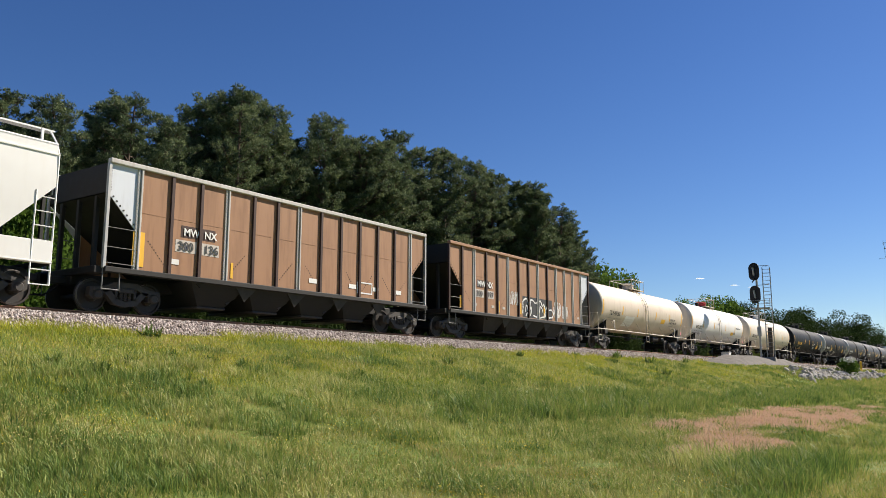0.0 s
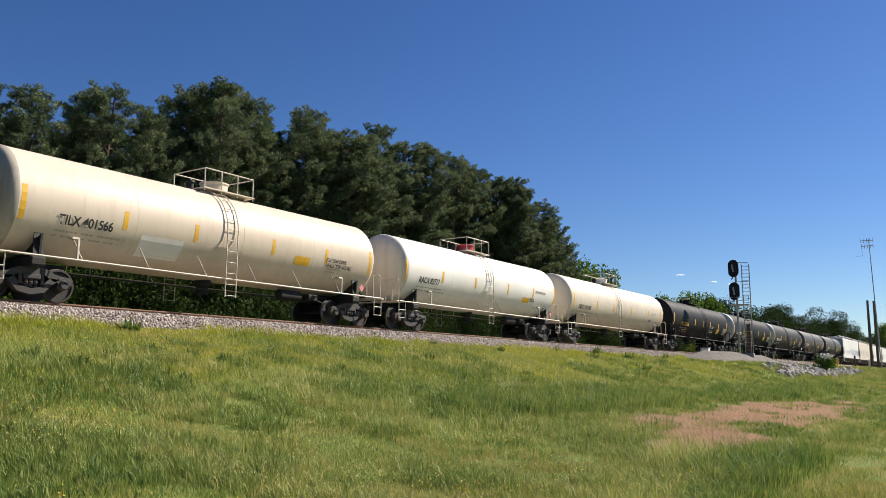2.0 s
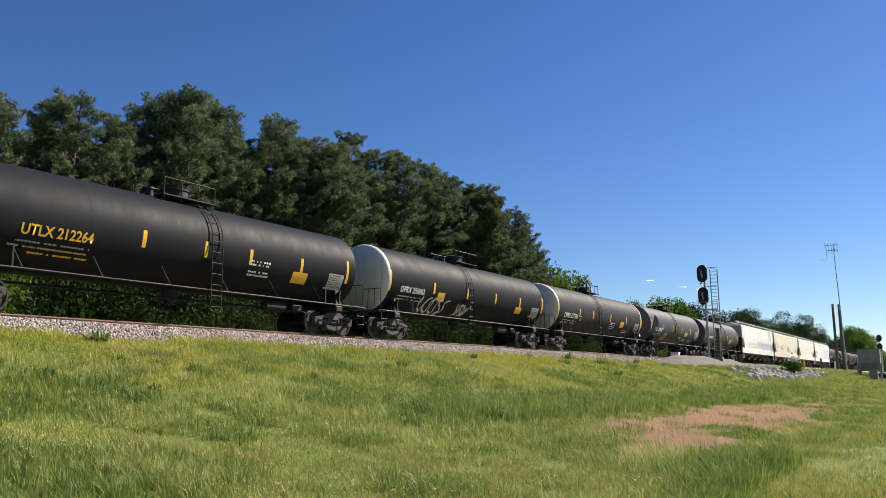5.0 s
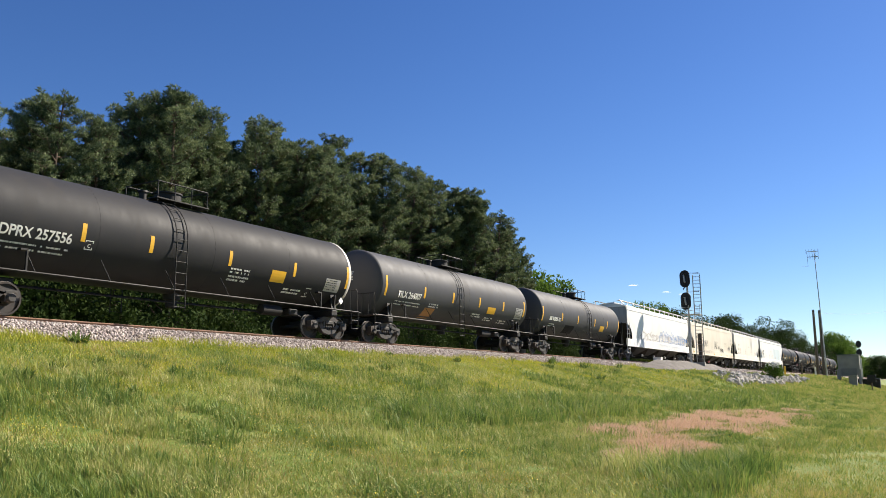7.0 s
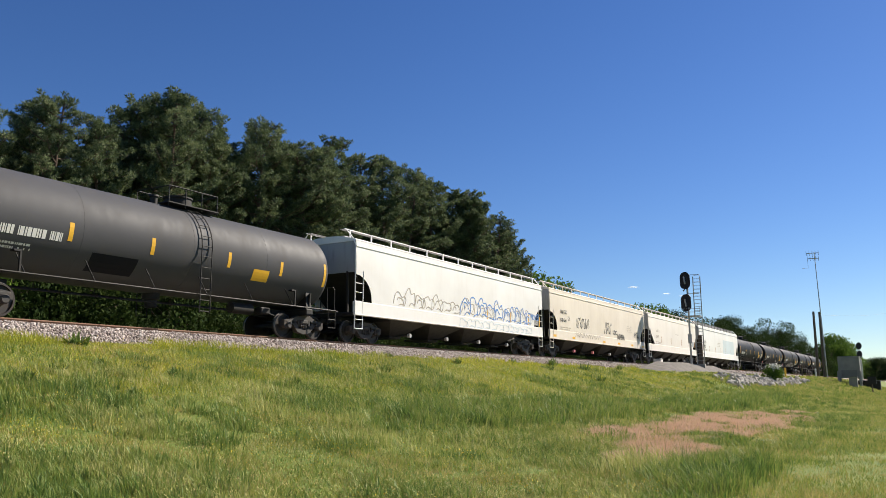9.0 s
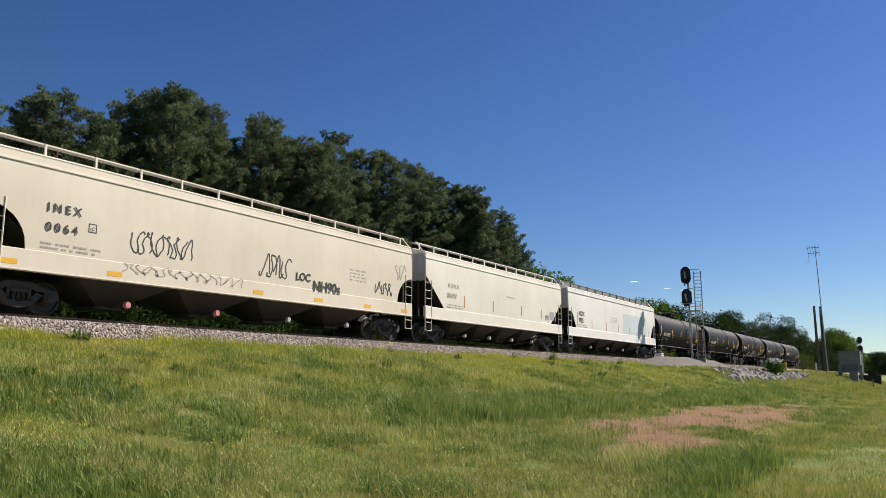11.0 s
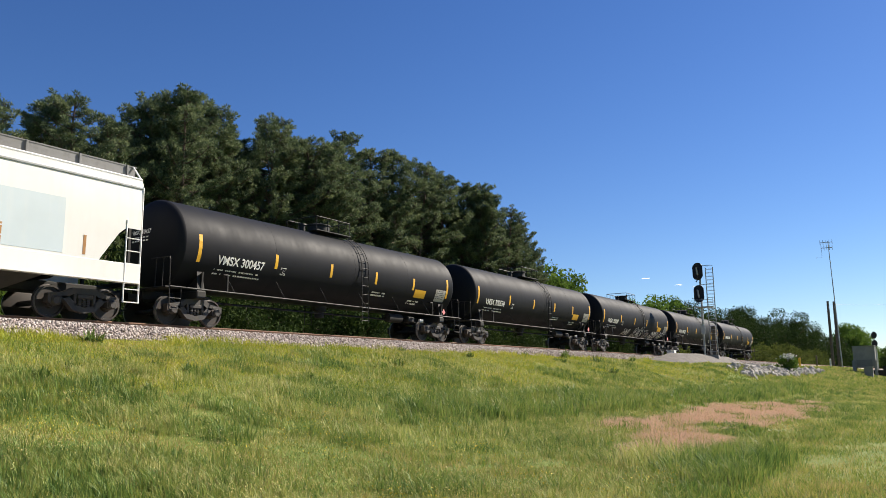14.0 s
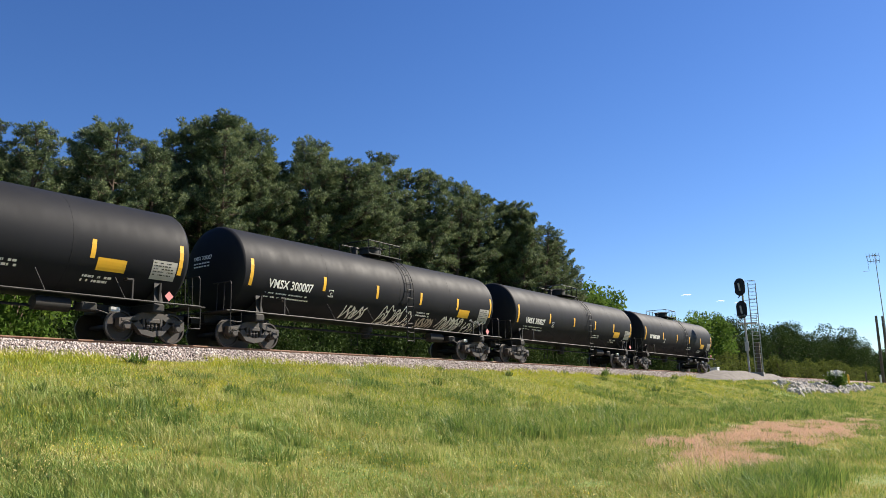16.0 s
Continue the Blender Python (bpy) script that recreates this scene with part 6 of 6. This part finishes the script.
def blades(name, n, area, hmin, hmax, width, mat, label, seed, keep=None, lean=0.45):
    """Short single blades, their height varying from patch to patch."""
    rg = np.random.default_rng(seed)
    x, y = scatter(rg, n, area, keep)
    tuft = 0.6 * patchy(x, y, 0.55, 3) + 0.4 * patchy(x, y, 2.4, 4)
    h = hmin + (hmax - hmin) * tuft * rg.uniform(0.3, 1.0, n)
    w = width * np.maximum(1, np.hypot(x, y) / 16)
    a = rg.uniform(0, 6.283, n)
    c = np.stack([x, y, ground_z(x, y) - 0.03], 1)
    e = np.stack([np.cos(a), np.sin(a), np.zeros(n)], 1)
    tip = np.stack([rg.normal(size=n) * lean - 0.15, rg.normal(size=n) * lean, np.ones(n)], 1) * h[:, None]
    v = np.stack([c - e * w[:, None], c + e * w[:, None], c + tip], 1).reshape(-1, 3)
    return tagged(mesh_from(name, v, np.arange(len(v)), 3, mat), label, "grass", kind="stuff")


def tussocks(name, n, area, hmin, hmax, width, mat, label, seed, keep=None, per=24, spread=0.13):
    """Clumps of long blades that arch outwards, three faces a blade."""
    rg = np.random.default_rng(seed)
    cx, cy = scatter(rg, n, area, keep)
    ch = hmin + (hmax - hmin) * rg.uniform(0, 1, n) ** 1.6 * (0.45 + 0.55 * patchy(cx, cy, 3.0, 6))
    cz = ground_z(cx, cy)
    k = np.repeat(np.arange(n), per)
    m = len(k)
    a, r = rg.uniform(0, 6.283, m), np.abs(rg.normal(size=m))
    size = np.repeat(rg.uniform(0.6, 1.5, n), per)
    out = np.stack([np.cos(a), np.sin(a), np.zeros(m)], 1)
    base = np.stack([cx[k], cy[k], cz[k] - 0.03], 1) + out * (r * spread * size)[:, None]
    h = ch[k] * rg.uniform(0.45, 1.1, m)
    bend = (rg.uniform(0.1, 0.75, m) * h)[:, None]
    wind = np.array([-0.22, 0.05, 0])
    w = (width * np.maximum(1, np.hypot(cx, cy)[k] / 16) * rg.uniform(0.6, 1.3, m))[:, None]
    b = rg.uniform(0, 6.283, m)
    e = np.stack([np.cos(b), np.sin(b), np.zeros(m)], 1)
    up = np.array([0, 0, 1.0])
    mid = base + out * bend * 0.35 + up * (0.62 * h)[:, None] + wind * h[:, None] * 0.4
    tip = base + out * bend + up * (h * rg.uniform(0.78, 1.0, m))[:, None] + wind * h[:, None]
    v = np.stack([base - e * w, base + e * w, mid + e * w * 0.7, mid - e * w * 0.7, tip], 1).reshape(-1, 3)
    f = (np.array([0, 1, 2, 0, 2, 3, 3, 2, 4])[None] + 5 * np.arange(m)[:, None]).ravel()
    return tagged(mesh_from(name, v, f, 3, mat), label, "grass", kind="stuff")


def sorrel(x, y):
    """How thickly the reddish sorrel stands at a place of the meadow, 0 to 1."""
    a = ((x - 31) / 11.5) ** 2 + ((y - 6.1 + 0.04 * (x - 31)) / 1.75) ** 2
    b = ((x - 18.6) / 3.6) ** 2 + ((y - 5.3 - 0.12 * (x - 18.6)) / 0.95) ** 2
    near = np.minimum(a, b)
    w = 1.2 * (patchy(x, y, 0.9, 23) - 0.5) + 0.8 * (patchy(x, y * 2.5, 3.2, 24) - 0.5)
    return np.clip((1.2 - near - w) * 0.95, 0, 0.82)


def tall(x, y):
    """Where a stand of knee-high seeding grass rises before the sorrel, and greener drifts along the foot of the bank."""
    a = ((x - 14.6) / 3.2) ** 2 + ((y - 3.3) / 0.75) ** 2
    b = ((x - 24) / 9) ** 2 + ((y - 10.2) / 1.3) ** 2
    c = ((x - 48) / 16) ** 2 + ((y - 9.2) / 1.4) ** 2
    return np.minimum(np.minimum(a, b), c) < 0.75 + 0.5 * patchy(x, y, 1.2, 27)


lush = lambda x, y, r: (r.uniform(size=len(x)) < 1 - 0.92 * sorrel(x, y))
blades("meadow_grass", 260000, (1, 75, 2.6, 18.5), 0.05, 0.26, 0.0085, "grass", "long green meadow grass in uneven tufts", 1, lush)
tussocks("grass_tussocks", 6500, (3, 70, 2.6, 17.5), 0.13, 0.42, 0.007, "grass_deep", "taller deep green grass tussocks in the meadow", 21, lambda x, y, r: lush(x, y, r) & (patchy(x, y, 2.6, 8) * 0.6 + patchy(x, y, 0.9, 9) * 0.4 > 0.47 + 0.12 * (y > 13)))
tussocks("pale_tussocks", 3600, (3, 70, 3.0, 18.3), 0.10, 0.40, 0.0065, "grass_pale", "pale olive seeding grass tussocks in the meadow", 22, lambda x, y, r: lush(x, y, r) & (patchy(x, y, 1.9, 11) > 0.52))
blades("yellow_grass", 120000, (5, 70, 10.5, 18.75), 0.04, 0.19, 0.009, "grass_yellow", "yellow green grass on the railway bank", 2, lambda x, y, r: r.uniform(size=len(x)) < np.clip((y - 11.5) / 4, 0.08, 1) * (0.35 + 0.65 * (patchy(x, y, 1.6, 13) > 0.38)))
blades("far_grass", 40000, (60, 150, 0.5, 14), 0.10, 0.45, 0.012, "grass", "green grass beside the gravel road", 3)
blades("red_sorrel", 60000, (12, 46, 3, 9), 0.10, 0.30, 0.010, "sorrel", "reddish pink flowering sorrel patch", 4, lambda x, y, r: r.uniform(size=len(x)) < sorrel(x, y))
tussocks("pale_grass", 90, (11.0, 18.0, 3.2, 6.2), 0.42, 0.72, 0.006, "grass_pale", "pale seeding grass stems before the sorrel", 5, lambda x, y, r: ((x - 14.2) / 1.9) ** 2 + ((y - 4.4) / 0.6) ** 2 < 0.3 + patchy(x, y, 0.5, 28), 11, 0.2)
tussocks("tall_grass", 1500, (8, 66, 2.4, 12.5), 0.30, 0.66, 0.0075, "grass_deep", "knee-high dark green grass in drifts", 29, lambda x, y, r: tall(x, y) & (sorrel(x, y) < 0.3), 26, 0.17)
blades("olive_grass", 50000, (5, 55, 2.6, 12), 0.04, 0.16, 0.008, "grass_olive", "short dull olive brown dry grass", 30, lambda x, y, r: lush(x, y, r) & (patchy(x, y, 2.8, 31) * 0.65 + patchy(x, y, 1.0, 32) * 0.35 > 0.5))
blades("near_grass", 85000, (6, 110, -2.0, 2.9), 0.06, 0.26, 0.009, "grass", "green grass at the meadow edge", 7)
blades("bank_fringe", 7000, (6, 75, 17.7, 18.9), 0.10, 0.45, 0.008, "grass_yellow", "tall loose grass along the ballast edge", 12, lambda x, y, r: patchy(x, y, 1.4, 15) > 0.45)
blades("dry_grass", 26000, (6, 55, 2.8, 17), 0.05, 0.22, 0.007, "straw", "dry straw coloured grass stems", 6, lambda x, y, r: lush(x, y, r) & (patchy(x, y, 1.3, 17) > 0.66))


def specks(name, seed, n, mat, label, limit, size):
    """Tiny flowers or seed heads standing over the grass in loose drifts."""
    rg = np.random.default_rng(seed)
    x, y = scatter(rg, n, (4, 50, 3, 18.3), lambda x, y, r: patchy(x, y, 1.7, seed) * 0.6 + patchy(x, y, 0.6, seed + 1) * 0.4 > limit)
    z = ground_z(x, y) + rg.uniform(0.06, 0.28, n)
    v = tris(np.stack([x, y, z], 1), size, size * 0.6, rg)
    return tagged(mesh_from(name, v, np.arange(len(v)), 3, mat), label, "flowers", kind="stuff")


specks("yellow_flowers", 9, 5000, "flower", "scattered tiny yellow meadow flowers", 0.62, 0.020)
specks("seed_heads", 19, 36000, "seed", "tiny pale grass seed heads over the meadow", 0.45, 0.017)


def dock(seed):
    """Leafy weed: a rosette of broad pointed leaves that rise and arch, round a seed stalk."""
    rg = random.Random(seed)
    root = empty("weed")
    bm = bmesh.new()
    for i in range(64):
        a, l, t = i * 2.4, rg.uniform(0.15, 0.5), rg.uniform(0.15, 1.0)
        d, sd = Vector((math.cos(a), math.sin(a), 0)), Vector((-math.sin(a), math.cos(a), 0))
        o = Vector((rg.uniform(-0.22, 0.22), rg.uniform(-0.14, 0.14), 0))
        rows = [[bm.verts.new(o + d * l * t * u ** 1.3 + Vector((0, 0, l * (u - 0.35 * t * u * u) * (1.15 - 0.4 * t))) + sd * s * w) for s in (-1, 1)] for u, w in ((0, 0.006), (0.35, 0.02), (0.7, 0.017), (1.0, 0.003))]
        for p, q in zip(rows, rows[1:]):
            bm.faces.new((p[0], p[1], q[1], q[0]))
    put("foliage", bm, "leaf_weed", root)
    bm = bmesh.new()
    for k in range(3):
        tube(bm, [(0, 0, -0.05), (0.04 * k - 0.04, 0.03 * k, 0.4), (0.1 * k - 0.1, 0.05 * k, 0.52)], 0.006, 4, 0.004)
    put("stem", bm, "leaf_weed", root)
    return root


# dark weeds on the bank
WEED = [dock(s) for s in (41, 42, 43)]
WEEDS = ((12.4, 17.95, 0.85), (8.8, 14.25, 0.6), (9.15, 13.2, 0.5), (10.4, 13.25, 0.5), (9.9, 15.0, 0.5), (11.4, 15.7, 0.5), (22.1, 15.6, 0.8), (42.3, 18.2, 1.2), (44.4, 17.15, 1.1), (39.9, 14.5, 0.9),
         (38.8, 16.85, 0.8), (37.2, 18.2, 0.7), (47.7, 16.35, 0.8), (12.2, 15.3, 0.55), (12.7, 14.8, 0.5), (15.9, 14.0, 0.55), (8.2, 14.9, 0.5), (30.5, 17.6, 0.7), (26.0, 18.1, 0.6), (52.0, 17.6, 1.0))
for i, (x, y, k) in enumerate(WEEDS):
    plant(WEED[i % 3], x, y, k, i * 77, "dark green leafy weed on the grassy bank", "weed", "weeds on the bank", k * 1.2)
for p in WEED:
    for o in (*p.children_recursive, p):
        bpy.data.objects.remove(o)

# ---- ties ----
tr_ = tagged(empty("tie_row"), "row of weathered brown wooden railway ties", "railway ties", kind="structure")
bm = bmesh.new(); box(bm, -0.115, 0.115, -1.3, 1.3, 3.12, 3.30, 0.01)
t0 = put("tie", bm, "tie", tr_); t0.matrix_basis = pose(0, YC, 0)
for i in range(1, 260):
    same("tie", t0, tr_, pose(i * 0.5, YC + 0.03 * math.sin(i * 5.1), 0.004 * math.sin(i * 3.3), 0, 0, 0.8 * math.sin(i * 2.7)))


# ---- what moves ----
def motions():
    times = [i * 1.0 for i in range(17)]
    for c, x in CARS:
        walk(c, [(t, pose(x - S(t), YC, RAIL)) for t in times])
    # wheels roll: they all share the turn of the first front and rear wheelset
    first = {}
    for w, x in WHEELS:
        if x not in first:
            walk(w, [(f / FPS, pose(x, 0, 0.457) @ Matrix.Rotation(-S(f / FPS) / 0.457, 4, "Y")) for f in range(0, 481)])
            first[x] = w
        else:
            src = first[x].animation_data
            w.rotation_mode = "QUATERNION"
            a = w.animation_data_create()
            a.action = src.action
            a.action_slot = src.action_slot


motions()
